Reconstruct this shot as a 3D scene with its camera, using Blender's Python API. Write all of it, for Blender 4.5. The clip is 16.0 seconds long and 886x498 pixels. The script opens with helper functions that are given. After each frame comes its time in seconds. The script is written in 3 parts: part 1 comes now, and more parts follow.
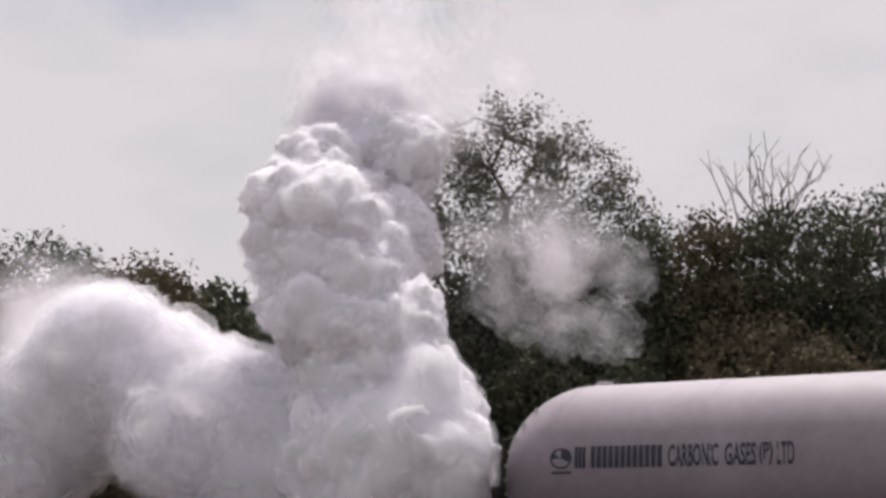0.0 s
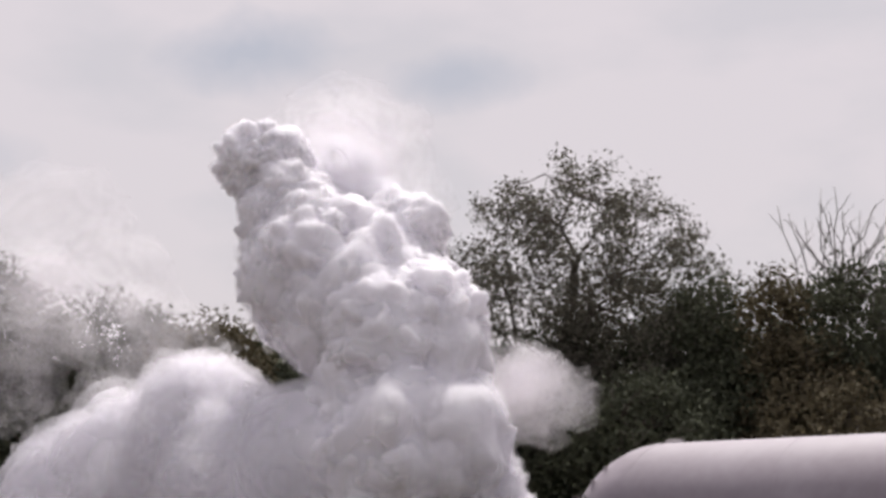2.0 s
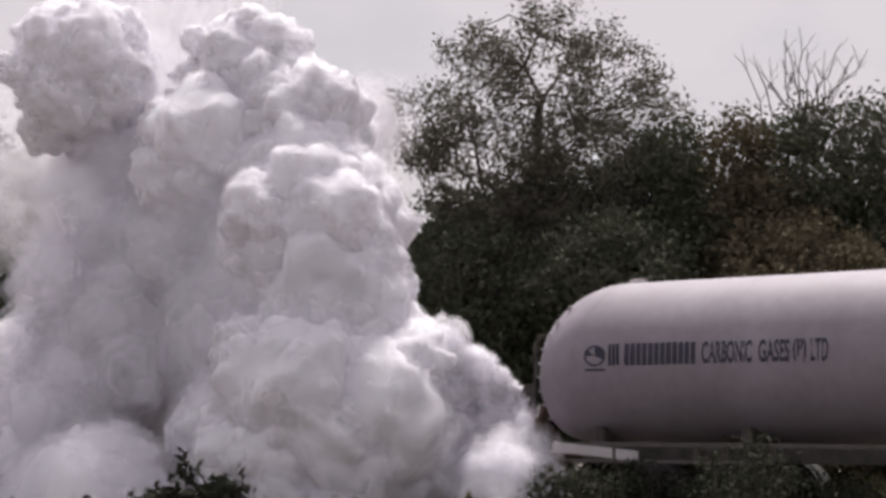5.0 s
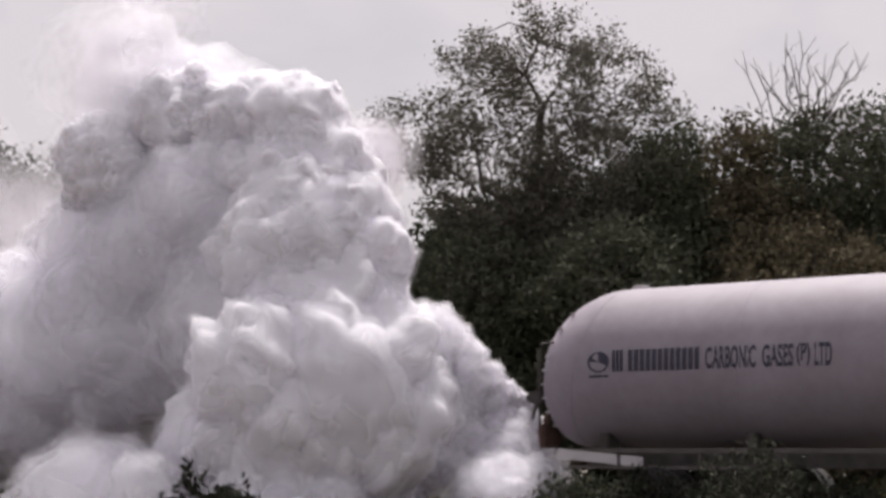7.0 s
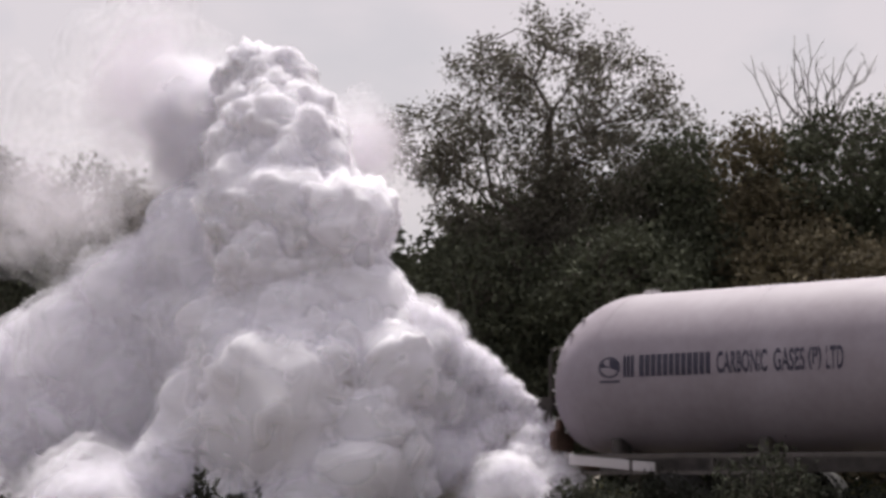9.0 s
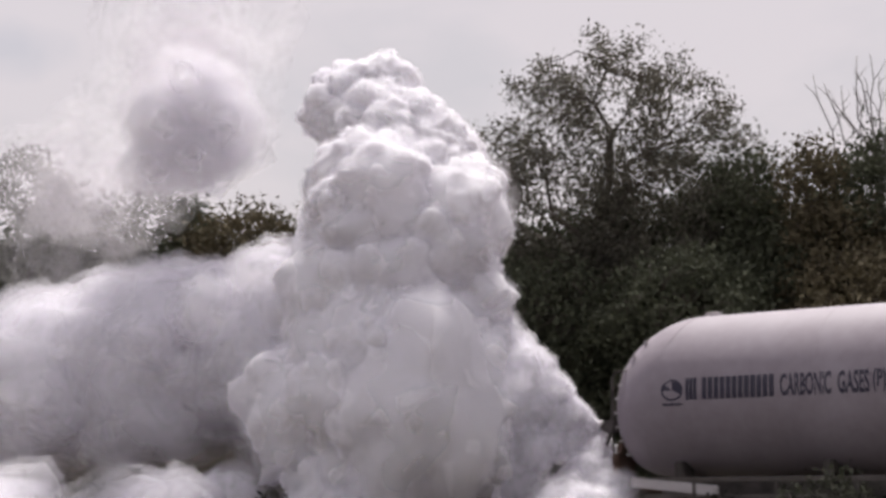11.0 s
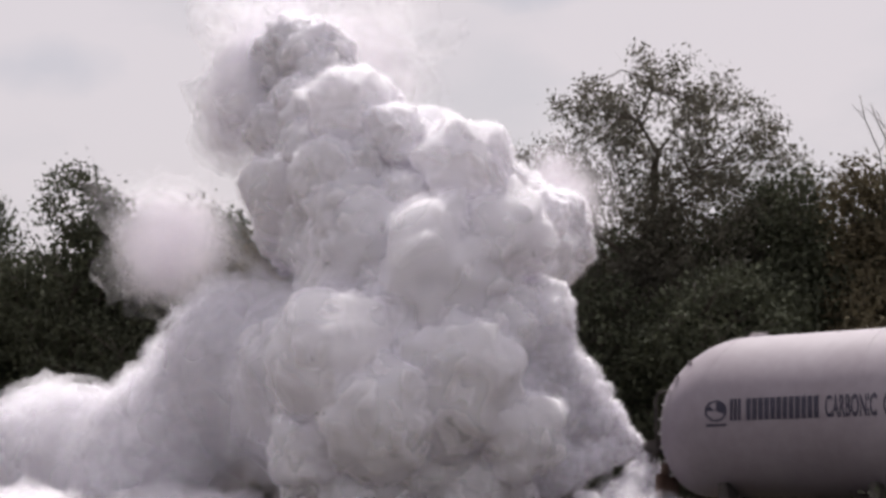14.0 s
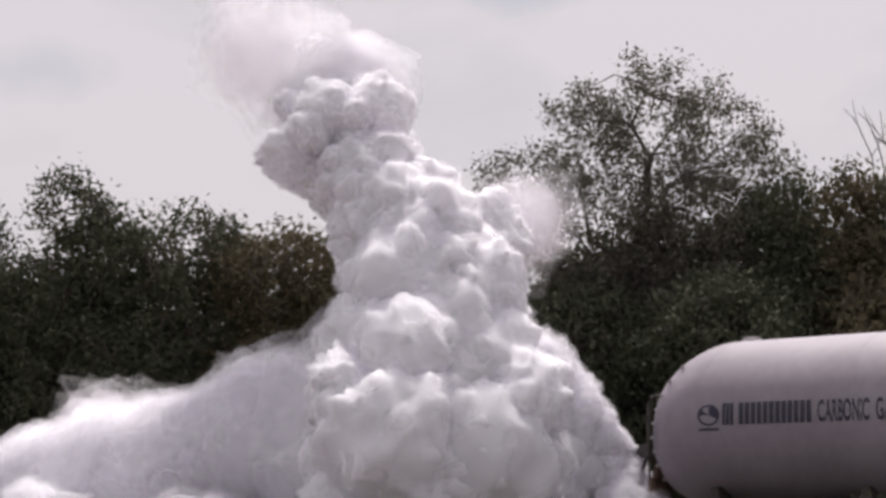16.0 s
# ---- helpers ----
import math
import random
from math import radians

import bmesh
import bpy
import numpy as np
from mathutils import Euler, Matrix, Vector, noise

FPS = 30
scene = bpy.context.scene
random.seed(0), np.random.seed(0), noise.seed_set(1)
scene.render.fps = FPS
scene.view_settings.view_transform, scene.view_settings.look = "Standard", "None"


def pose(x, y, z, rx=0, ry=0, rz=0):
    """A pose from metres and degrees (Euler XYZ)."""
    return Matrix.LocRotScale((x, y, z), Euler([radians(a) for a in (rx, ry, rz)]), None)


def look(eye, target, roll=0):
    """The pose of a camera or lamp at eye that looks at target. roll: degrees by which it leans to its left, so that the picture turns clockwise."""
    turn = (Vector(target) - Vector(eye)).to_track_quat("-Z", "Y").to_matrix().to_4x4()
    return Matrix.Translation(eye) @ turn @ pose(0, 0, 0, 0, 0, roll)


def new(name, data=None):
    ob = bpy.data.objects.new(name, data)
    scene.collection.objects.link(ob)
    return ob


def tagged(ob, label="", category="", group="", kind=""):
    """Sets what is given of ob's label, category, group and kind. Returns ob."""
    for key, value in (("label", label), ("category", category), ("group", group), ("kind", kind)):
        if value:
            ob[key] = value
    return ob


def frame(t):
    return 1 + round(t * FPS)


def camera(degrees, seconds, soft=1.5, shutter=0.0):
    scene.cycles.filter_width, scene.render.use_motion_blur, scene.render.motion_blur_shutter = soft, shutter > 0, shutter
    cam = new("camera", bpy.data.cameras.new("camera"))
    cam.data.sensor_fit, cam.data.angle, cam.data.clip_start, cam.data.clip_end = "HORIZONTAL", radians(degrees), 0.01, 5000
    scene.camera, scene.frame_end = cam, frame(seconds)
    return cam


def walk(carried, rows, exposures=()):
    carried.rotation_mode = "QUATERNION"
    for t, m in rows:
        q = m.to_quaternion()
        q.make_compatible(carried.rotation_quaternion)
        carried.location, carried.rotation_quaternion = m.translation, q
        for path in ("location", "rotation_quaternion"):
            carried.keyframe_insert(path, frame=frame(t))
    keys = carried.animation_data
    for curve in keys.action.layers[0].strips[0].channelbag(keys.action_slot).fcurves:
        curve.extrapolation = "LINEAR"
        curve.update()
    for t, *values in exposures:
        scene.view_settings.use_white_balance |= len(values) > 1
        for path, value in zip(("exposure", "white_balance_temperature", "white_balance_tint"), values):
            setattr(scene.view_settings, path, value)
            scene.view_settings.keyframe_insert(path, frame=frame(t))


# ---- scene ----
# ---- camera: a long lens held by hand, standing in one place ----
cam = camera(28.0, 16.0, soft=3.5)
walk(cam, [
    (0, pose(0, 0, 1.6, 98.741, -0.148, -1.103)),
    (0.5, pose(0, 0, 1.6, 98.936, -0.073, -0.039)),
    (1, pose(0, 0, 1.6, 99.695, 0.025, 0.173)),
    (1.5, pose(0, 0, 1.6, 100.655, -0.192, 0.792)),
    (2, pose(0, 0, 1.6, 100.548, -0.521, 1.073)),
    (2.5, pose(0, 0, 1.6, 100.562, -0.608, 1.158)),
    (3, pose(0, 0, 1.6, 100.400, -0.387, 1.171)),
    (3.5, pose(0, 0, 1.6, 98.967, -0.703, 0.754)),
    (4, pose(0, 0, 1.6, 96.087, -0.245, 0.661)),
    (4.5, pose(0, 0, 1.6, 95.267, 0.100, 0.186)),
    (5, pose(0, 0, 1.6, 95.468, -0.000, -0.000)),
    (7.5, pose(0, 0, 1.6, 95.722, 0.777, 0.237)),
    (8, pose(0, 0, 1.6, 95.572, 0.994, 0.359)),
    (8.5, pose(0, 0, 1.6, 95.714, 1.048, 0.416)),
    (11, pose(0, 0, 1.6, 96.723, 1.082, 2.486)),
    (11.5, pose(0, 0, 1.6, 96.818, 1.138, 3.354)),
    (12, pose(0, 0, 1.6, 96.994, 0.847, 3.835)),
    (12.5, pose(0, 0, 1.6, 96.804, 0.940, 4.215)),
    (13, pose(0, 0, 1.6, 97.372, 0.775, 3.889)),
    (13.5, pose(0, 0, 1.6, 97.110, 0.664, 4.097)),
    (14, pose(0, 0, 1.6, 97.325, 0.485, 3.845)),
    (14.5, pose(0, 0, 1.6, 97.465, 0.572, 3.785)),
    (15, pose(0, 0, 1.6, 97.535, 0.459, 3.868)),
    (15.5, pose(0, 0, 1.6, 97.612, 0.534, 3.566)),
    (16, pose(0, 0, 1.6, 97.460, 0.496, 3.612)),
])

# ---- world: a bright hazy sky with a few faint clouds, and a veiled sun behind the vapour ----
SUN_ELEV, SUN_TURN = radians(66), radians(8)
world = bpy.data.worlds.new("hazy_sky")
scene.world = world
world.use_nodes = True
wn, wl = world.node_tree.nodes, world.node_tree.links
wn.clear()
w_out = wn.new("ShaderNodeOutputWorld")
w_sky = wn.new("ShaderNodeTexSky")
w_sky.sky_type, w_sky.sun_disc = "NISHITA", False
w_sky.sun_elevation, w_sky.sun_rotation = SUN_ELEV, SUN_TURN % math.tau
w_sky.dust_density, w_sky.air_density = 4.0, 1.5
w_blue = wn.new("ShaderNodeBackground")
w_blue.inputs["Strength"].default_value = 0.10
w_haze = wn.new("ShaderNodeBackground")
w_haze.inputs["Strength"].default_value = 0.86
w_mix = wn.new("ShaderNodeMixShader")
w_co = wn.new("ShaderNodeTexCoord")
w_map = wn.new("ShaderNodeMapping")
w_map.inputs["Scale"].default_value = (5.5, 5.5, 13.0)
w_map.inputs["Location"].default_value = (0.35, 0.0, 0.2)
w_noise = wn.new("ShaderNodeTexNoise")
w_noise.inputs["Scale"].default_value, w_noise.inputs["Detail"].default_value = 1.0, 5.0
w_ramp = wn.new("ShaderNodeValToRGB")
w_ramp.color_ramp.elements[0].position, w_ramp.color_ramp.elements[0].color = 0.36, (0.78, 0.735, 0.785, 1)
w_ramp.color_ramp.elements[1].position, w_ramp.color_ramp.elements[1].color = 0.52, (0.875, 0.80, 0.845, 1)
wl.new(w_co.outputs["Generated"], w_map.inputs["Vector"])
wl.new(w_map.outputs["Vector"], w_noise.inputs["Vector"])
wl.new(w_noise.outputs["Fac"], w_ramp.inputs["Fac"])


def far_cloud(before, az, el, wide, tall, depth):
    """A faint blue-grey cloud at a bearing and height in degrees."""
    a, e = radians(az), radians(el)
    sub = wn.new("ShaderNodeVectorMath")
    sub.operation = "SUBTRACT"
    sub.inputs[1].default_value = (math.sin(a) * math.cos(e), math.cos(a) * math.cos(e), math.sin(e))
    wl.new(w_co.outputs["Generated"], sub.inputs[0])
    mul = wn.new("ShaderNodeVectorMath")
    mul.operation = "MULTIPLY"
    mul.inputs[1].default_value = (1 / radians(wide), 2.0, 1 / radians(tall))
    wl.new(sub.outputs[0], mul.inputs[0])
    size = wn.new("ShaderNodeVectorMath")
    size.operation = "LENGTH"
    wl.new(mul.outputs[0], size.inputs[0])
    torn = wn.new("ShaderNodeTexNoise")
    torn.inputs["Scale"].default_value, torn.inputs["Detail"].default_value = 28.0, 4.0
    wl.new(w_co.outputs["Generated"], torn.inputs["Vector"])
    add = wn.new("ShaderNodeMath")
    add.operation = "MULTIPLY_ADD"
    add.inputs[1].default_value = 1.3
    wl.new(torn.outputs["Fac"], add.inputs[0])
    wl.new(size.outputs["Value"], add.inputs[2])
    mask = wn.new("ShaderNodeMapRange")
    mask.inputs["From Min"].default_value, mask.inputs["From Max"].default_value = 0.8, 1.7
    mask.inputs["To Min"].default_value, mask.inputs["To Max"].default_value = depth, 0.0
    wl.new(add.outputs[0], mask.inputs["Value"])
    mixed = wn.new("ShaderNodeMixRGB")
    mixed.inputs["Color2"].default_value = (0.60, 0.61, 0.70, 1)
    wl.new(mask.outputs["Result"], mixed.inputs["Fac"])
    wl.new(before, mixed.inputs["Color1"])
    return mixed.outputs["Color"]


w_sum = far_cloud(w_ramp.outputs["Color"], -7.7, 16.7, 3.5, 1.4, 0.95)
w_sum = far_cloud(w_sum, -0.7, 16.1, 2.5, 1.1, 0.85)
w_sum = far_cloud(w_sum, -16.5, 13.0, 2.2, 1.0, 0.45)
wl.new(w_sum, w_haze.inputs["Color"])
wl.new(w_sky.outputs["Color"], w_blue.inputs["Color"])
wl.new(w_blue.outputs[0], w_mix.inputs[1])
wl.new(w_haze.outputs[0], w_mix.inputs[2])
# the haze glows towards the sun and thins to a dimmer, bluer sky away from it
w_side = wn.new("ShaderNodeVectorMath")
w_side.operation = "DOT_PRODUCT"
w_side.inputs[1].default_value = (math.sin(SUN_TURN) * math.cos(SUN_ELEV), math.cos(SUN_TURN) * math.cos(SUN_ELEV), math.sin(SUN_ELEV))
w_share = wn.new("ShaderNodeMapRange")
w_share.inputs["From Min"].default_value, w_share.inputs["From Max"].default_value = -0.5, 0.70
w_share.inputs["To Min"].default_value, w_share.inputs["To Max"].default_value = 0.56, 0.93
wl.new(w_co.outputs["Generated"], w_side.inputs[0])
wl.new(w_side.outputs["Value"], w_share.inputs["Value"])
wl.new(w_share.outputs["Result"], w_mix.inputs[0])
wl.new(w_mix.outputs[0], w_out.inputs["Surface"])

sun = new("sun", bpy.data.lights.new("sun", "SUN"))
sun.data.energy, sun.data.angle, sun.data.color = 5.0, radians(5.0), (1.0, 0.95, 0.91)
sun_from = Vector((math.sin(SUN_TURN) * math.cos(SUN_ELEV), math.cos(SUN_TURN) * math.cos(SUN_ELEV), math.sin(SUN_ELEV)))
sun.matrix_basis = look(sun_from * 120, (0, 0, 0))
scene.view_settings.exposure = 0.0
scene.cycles.transparent_max_bounces = 160
scene.cycles.diffuse_bounces = 12


# ---- materials ----
def blank(name):
    m = bpy.data.materials.new(name)
    m.use_nodes = True
    m.node_tree.nodes.clear()
    return m, m.node_tree.nodes, m.node_tree.links, m.node_tree.nodes.new("ShaderNodeOutputMaterial")


def noise_node(n, l, scale, detail=4.0, rough=0.55, space="Object"):
    co = n.new("ShaderNodeTexCoord")
    t = n.new("ShaderNodeTexNoise")
    t.inputs["Scale"].default_value, t.inputs["Detail"].default_value, t.inputs["Roughness"].default_value = scale, detail, rough
    l.new(co.outputs[space], t.inputs["Vector"])
    return t


def ramp(n, l, source, stops):
    r = n.new("ShaderNodeValToRGB")
    while len(r.color_ramp.elements) < len(stops):
        r.color_ramp.elements.new(0.5)
    for e, (p, c) in zip(r.color_ramp.elements, stops):
        e.position, e.color = p, (*c, 1)
    l.new(source, r.inputs["Fac"])
    return r


def surface(name, dark, light, scale, rough=0.6, metal=0.0, bump=0.2, fine=8.0, spread=(0.3, 0.7)):
    """A worn surface: two scales of noise between two colours, with relief."""
    m, n, l, out = blank(name)
    p = n.new("ShaderNodeBsdfPrincipled")
    p.inputs["Metallic"].default_value = metal
    a, b = noise_node(n, l, scale), noise_node(n, l, scale * fine, 6.0)
    mix = n.new("ShaderNodeMath")
    mix.operation = "MULTIPLY_ADD"
    mix.inputs[1].default_value = 0.4
    sc = n.new("ShaderNodeMath")
    sc.operation = "MULTIPLY"
    sc.inputs[1].default_value = 0.6
    l.new(a.outputs["Fac"], sc.inputs[0])
    l.new(b.outputs["Fac"], mix.inputs[0])
    l.new(sc.outputs[0], mix.inputs[2])
    r = ramp(n, l, mix.outputs[0], [(spread[0], dark), (spread[1], light)])
    l.new(r.outputs["Color"], p.inputs["Base Color"])
    rr = ramp(n, l, b.outputs["Fac"], [(0.3, (rough - 0.1,) * 3), (0.7, (min(1, rough + 0.12),) * 3)])
    l.new(rr.outputs["Color"], p.inputs["Roughness"])
    bp = n.new("ShaderNodeBump")
    bp.inputs["Strength"].default_value, bp.inputs["Distance"].default_value = bump, 0.02
    l.new(b.outputs["Fac"], bp.inputs["Height"])
    l.new(bp.outputs["Normal"], p.inputs["Normal"])
    l.new(p.outputs[0], out.inputs["Surface"])
    return m


def foliage(name, dark, light, through_light=0.3):
    """Leaves: colour differs from leaf to leaf, and some light passes through them."""
    m, n, l, out = blank(name)
    geo = n.new("ShaderNodeNewGeometry")
    r = ramp(n, l, geo.outputs["Random Per Island"], [(0.0, dark), (0.75, light), (1.0, tuple(min(1, c * 1.25) for c in light))])
    d, tr, mx = n.new("ShaderNodeBsdfPrincipled"), n.new("ShaderNodeBsdfTranslucent"), n.new("ShaderNodeMixShader")
    d.inputs["Roughness"].default_value = 0.8
    d.inputs["Specular IOR Level"].default_value = 0.06
    l.new(r.outputs["Color"], d.inputs["Base Color"])
    l.new(r.outputs["Color"], tr.inputs["Color"])
    mx.inputs[0].default_value = through_light
    l.new(d.outputs[0], mx.inputs[1])
    l.new(tr.outputs[0], mx.inputs[2])
    l.new(mx.outputs[0], out.inputs["Surface"])
    return m


def vapour(name, cover=None, tint=(0.972, 0.960, 0.990)):
    """Cold vapour: white, light scatters both ways; thin shells of it let part of the light pass."""
    m, n, l, out = blank(name)
    d, tr, mx = n.new("ShaderNodeBsdfDiffuse"), n.new("ShaderNodeBsdfTranslucent"), n.new("ShaderNodeMixShader")
    d.inputs["Color"].default_value = tr.inputs["Color"].default_value = (*tint, 1)
    mx.inputs[0].default_value = 0.5 if cover else 0.38
    l.new(d.outputs[0], mx.inputs[1])
    l.new(tr.outputs[0], mx.inputs[2])
    last = mx
    if cover:
        clear, thin = n.new("ShaderNodeBsdfTransparent"), n.new("ShaderNodeMixShader")
        b = noise_node(n, l, 1.5, 1.5, 0.45)
        r = ramp(n, l, b.outputs["Fac"], [(0.36, (cover * 0.4,) * 3), (0.62, (cover,) * 3)])
        l.new(r.outputs["Color"], thin.inputs[0])
        l.new(clear.outputs[0], thin.inputs[1])
        l.new(mx.outputs[0], thin.inputs[2])
        last = thin
    l.new(last.outputs[0], out.inputs["Surface"])
    return m


M_VAPOUR = vapour("cold_vapour")
M_FRINGE = vapour("vapour_fringe", 0.32)
M_FRINGE_THIN = vapour("thin_vapour_fringe", 0.18)
M_DRIFT = vapour("drifting_vapour", 0.60)
M_WISP = vapour("torn_vapour", 0.062, (0.95, 0.925, 0.965))
M_LEAF = foliage("dark_leaf", (0.064, 0.068, 0.050), (0.088, 0.095, 0.064), 0.08)
M_LEAF_DARK = foliage("darkened_leaf", (0.018, 0.019, 0.015), (0.034, 0.036, 0.027), 0.08)
M_LEAF_AIRY = foliage("grey_green_leaf", (0.085, 0.080, 0.066), (0.15, 0.14, 0.115), 0.28)
M_LEAF_DRY = foliage("brownish_leaf", (0.088, 0.074, 0.050), (0.125, 0.106, 0.068), 0.10)
M_LEAF_SHRUB = foliage("shrub_leaf", (0.022, 0.025, 0.018), (0.060, 0.063, 0.046), 0.18)
M_BARK = surface("bark", (0.045, 0.037, 0.030), (0.12, 0.10, 0.085), 3.0, 0.9, 0, 0.6)
M_TWIG = surface("bleached_twig", (0.16, 0.145, 0.14), (0.27, 0.25, 0.24), 4.0, 0.9, 0, 0.4)
M_GROUND = surface("dry_earth", (0.05, 0.042, 0.032), (0.12, 0.10, 0.075), 0.25, 0.95, 0, 0.8, 30)
M_GRASS = foliage("dry_grass_blade", (0.05, 0.055, 0.025), (0.15, 0.14, 0.07), 0.3)
M_TANK = surface("dusty_white_paint", (0.235, 0.200, 0.230), (0.315, 0.280, 0.318), 0.7, 0.58, 0, 0.06, 9, (0.34, 0.62))
M_HEAD = surface("chalky_white_paint", (0.42, 0.39, 0.39), (0.56, 0.53, 0.54), 1.5, 0.5, 0, 0.12, 9)
M_BLUE = surface("dark_blue_lettering", (0.020, 0.018, 0.038), (0.036, 0.032, 0.062), 6.0, 0.5, 0, 0.05)
M_STEEL = surface("grimy_steel", (0.045, 0.040, 0.038), (0.12, 0.105, 0.10), 5.0, 0.6, 0.4, 0.2)
M_RAIL = surface("dusty_grey_rail", (0.07, 0.06, 0.056), (0.16, 0.14, 0.132), 3.0, 0.6, 0.2, 0.2)
M_RUBBER = surface("tyre_rubber", (0.018, 0.017, 0.016), (0.045, 0.042, 0.04), 8.0, 0.85, 0, 0.3)
M_RUST = surface("rusty_bracket", (0.06, 0.035, 0.028), (0.14, 0.085, 0.065), 7.0, 0.8, 0.2, 0.3)


# ---- building helpers ----
def empty(name, m, label, category, group=""):
    ob = new(name)
    ob.matrix_basis = m
    ob.empty_display_size = 0.3
    return tagged(ob, label, category, group)


def part(name, bm, material, parent=None, label="", smooth=False):
    """Links a bmesh as one mesh object under a thing or a part."""
    me = bpy.data.meshes.new(name)
    bm.to_mesh(me)
    bm.free()
    me.materials.append(material)
    if smooth:
        for p in me.polygons:
            p.use_smooth = True
    ob = new(name, me)
    if parent:
        ob.parent = parent
    return tagged(ob, label)


def box(bm, cx, cy, cz, sx, sy, sz, bevel=0.0, turn=None):
    m = Matrix.Translation((cx, cy, cz))
    if turn:
        m = m @ turn
    made = bmesh.ops.create_cube(bm, size=1.0, matrix=m @ Matrix.Diagonal((sx, sy, sz, 1)))
    if bevel:
        edges = list({e for v in made["verts"] for e in v.link_edges})
        bmesh.ops.bevel(bm, geom=edges, offset=bevel, segments=2, affect="EDGES")


def tube(bm, points, r0, r1, sides=6):
    """A tapered tube along points."""
    points = [Vector(p) for p in points]
    rings = []
    for i, p in enumerate(points):
        a = (points[min(i + 1, len(points) - 1)] - points[max(i - 1, 0)]).normalized()
        u = a.orthogonal().normalized()
        v = a.cross(u)
        r = r0 + (r1 - r0) * i / (len(points) - 1)
        rings.append([bm.verts.new(p + r * (math.cos(k) * u + math.sin(k) * v)) for k in [math.tau * j / sides for j in range(sides)]])
    for a, b in zip(rings, rings[1:]):
        for j in range(sides):
            bm.faces.new((a[j], a[(j + 1) % sides], b[(j + 1) % sides], b[j]))
    bm.faces.new(rings[0][::-1])
    bm.faces.new(rings[-1])


def disc(bm, m, r, depth, seg=24, r2=None):
    bmesh.ops.create_cone(bm, cap_ends=True, segments=seg, radius1=r, radius2=r if r2 is None else r2, depth=depth, matrix=m)


def leaves(name, centres, per, spread, size, material, parent, seed, droop=0.3):
    """One mesh of many small folded leaves in clumps about the centres."""
    rng = np.random.default_rng(seed)
    c = np.repeat(np.asarray(centres, float), per, axis=0)
    n = len(c)
    c = c + rng.normal(0, 1, (n, 3)) * spread * np.array([1, 1, 0.8])
    d = rng.normal(0, 1, (n, 3))
    d[:, 2] -= droop
    d /= np.linalg.norm(d, axis=1)[:, None]
    s = np.cross(d, rng.normal(0, 1, (n, 3)))
    s /= np.linalg.norm(s, axis=1)[:, None] + 1e-9
    up = np.cross(d, s)
    ln = size * rng.uniform(0.6, 1.35, n)[:, None]
    wd = ln * rng.uniform(0.20, 0.32, n)[:, None]
    v = np.empty((n, 4, 3))
    v[:, 0], v[:, 2] = c, c + d * ln
    v[:, 1] = c + d * ln * 0.45 + s * wd + up * wd * 0.35
    v[:, 3] = c + d * ln * 0.45 - s * wd + up * wd * 0.35
    me = bpy.data.meshes.new(name)
    me.vertices.add(n * 4)
    me.vertices.foreach_set("co", v.ravel())
    tri = (np.arange(n)[:, None] * 4 + np.array([0, 1, 2, 0, 2, 3])).ravel()
    me.loops.add(n * 6)
    me.loops.foreach_set("vertex_index", tri.astype(np.int32))
    me.polygons.add(n * 2)
    me.polygons.foreach_set("loop_start", np.arange(0, n * 6, 3, dtype=np.int32))
    me.update(calc_edges=True)
    me.validate()
    me.materials.append(material)
    ob = new(name, me)
    ob.parent = parent
    return ob


def bent(rng, a, b, steps, wobble):
    a, b = np.asarray(a, float), np.asarray(b, float)
    w = np.linalg.norm(b - a) * wobble
    pts = [a + (b - a) * k / steps + (rng.normal(0, w, 3) if 0 < k < steps else 0) for k in range(steps + 1)]
    return [p + np.array([0, 0, w * 0.8 * math.sin(math.pi * k / steps)]) for k, p in enumerate(pts)]


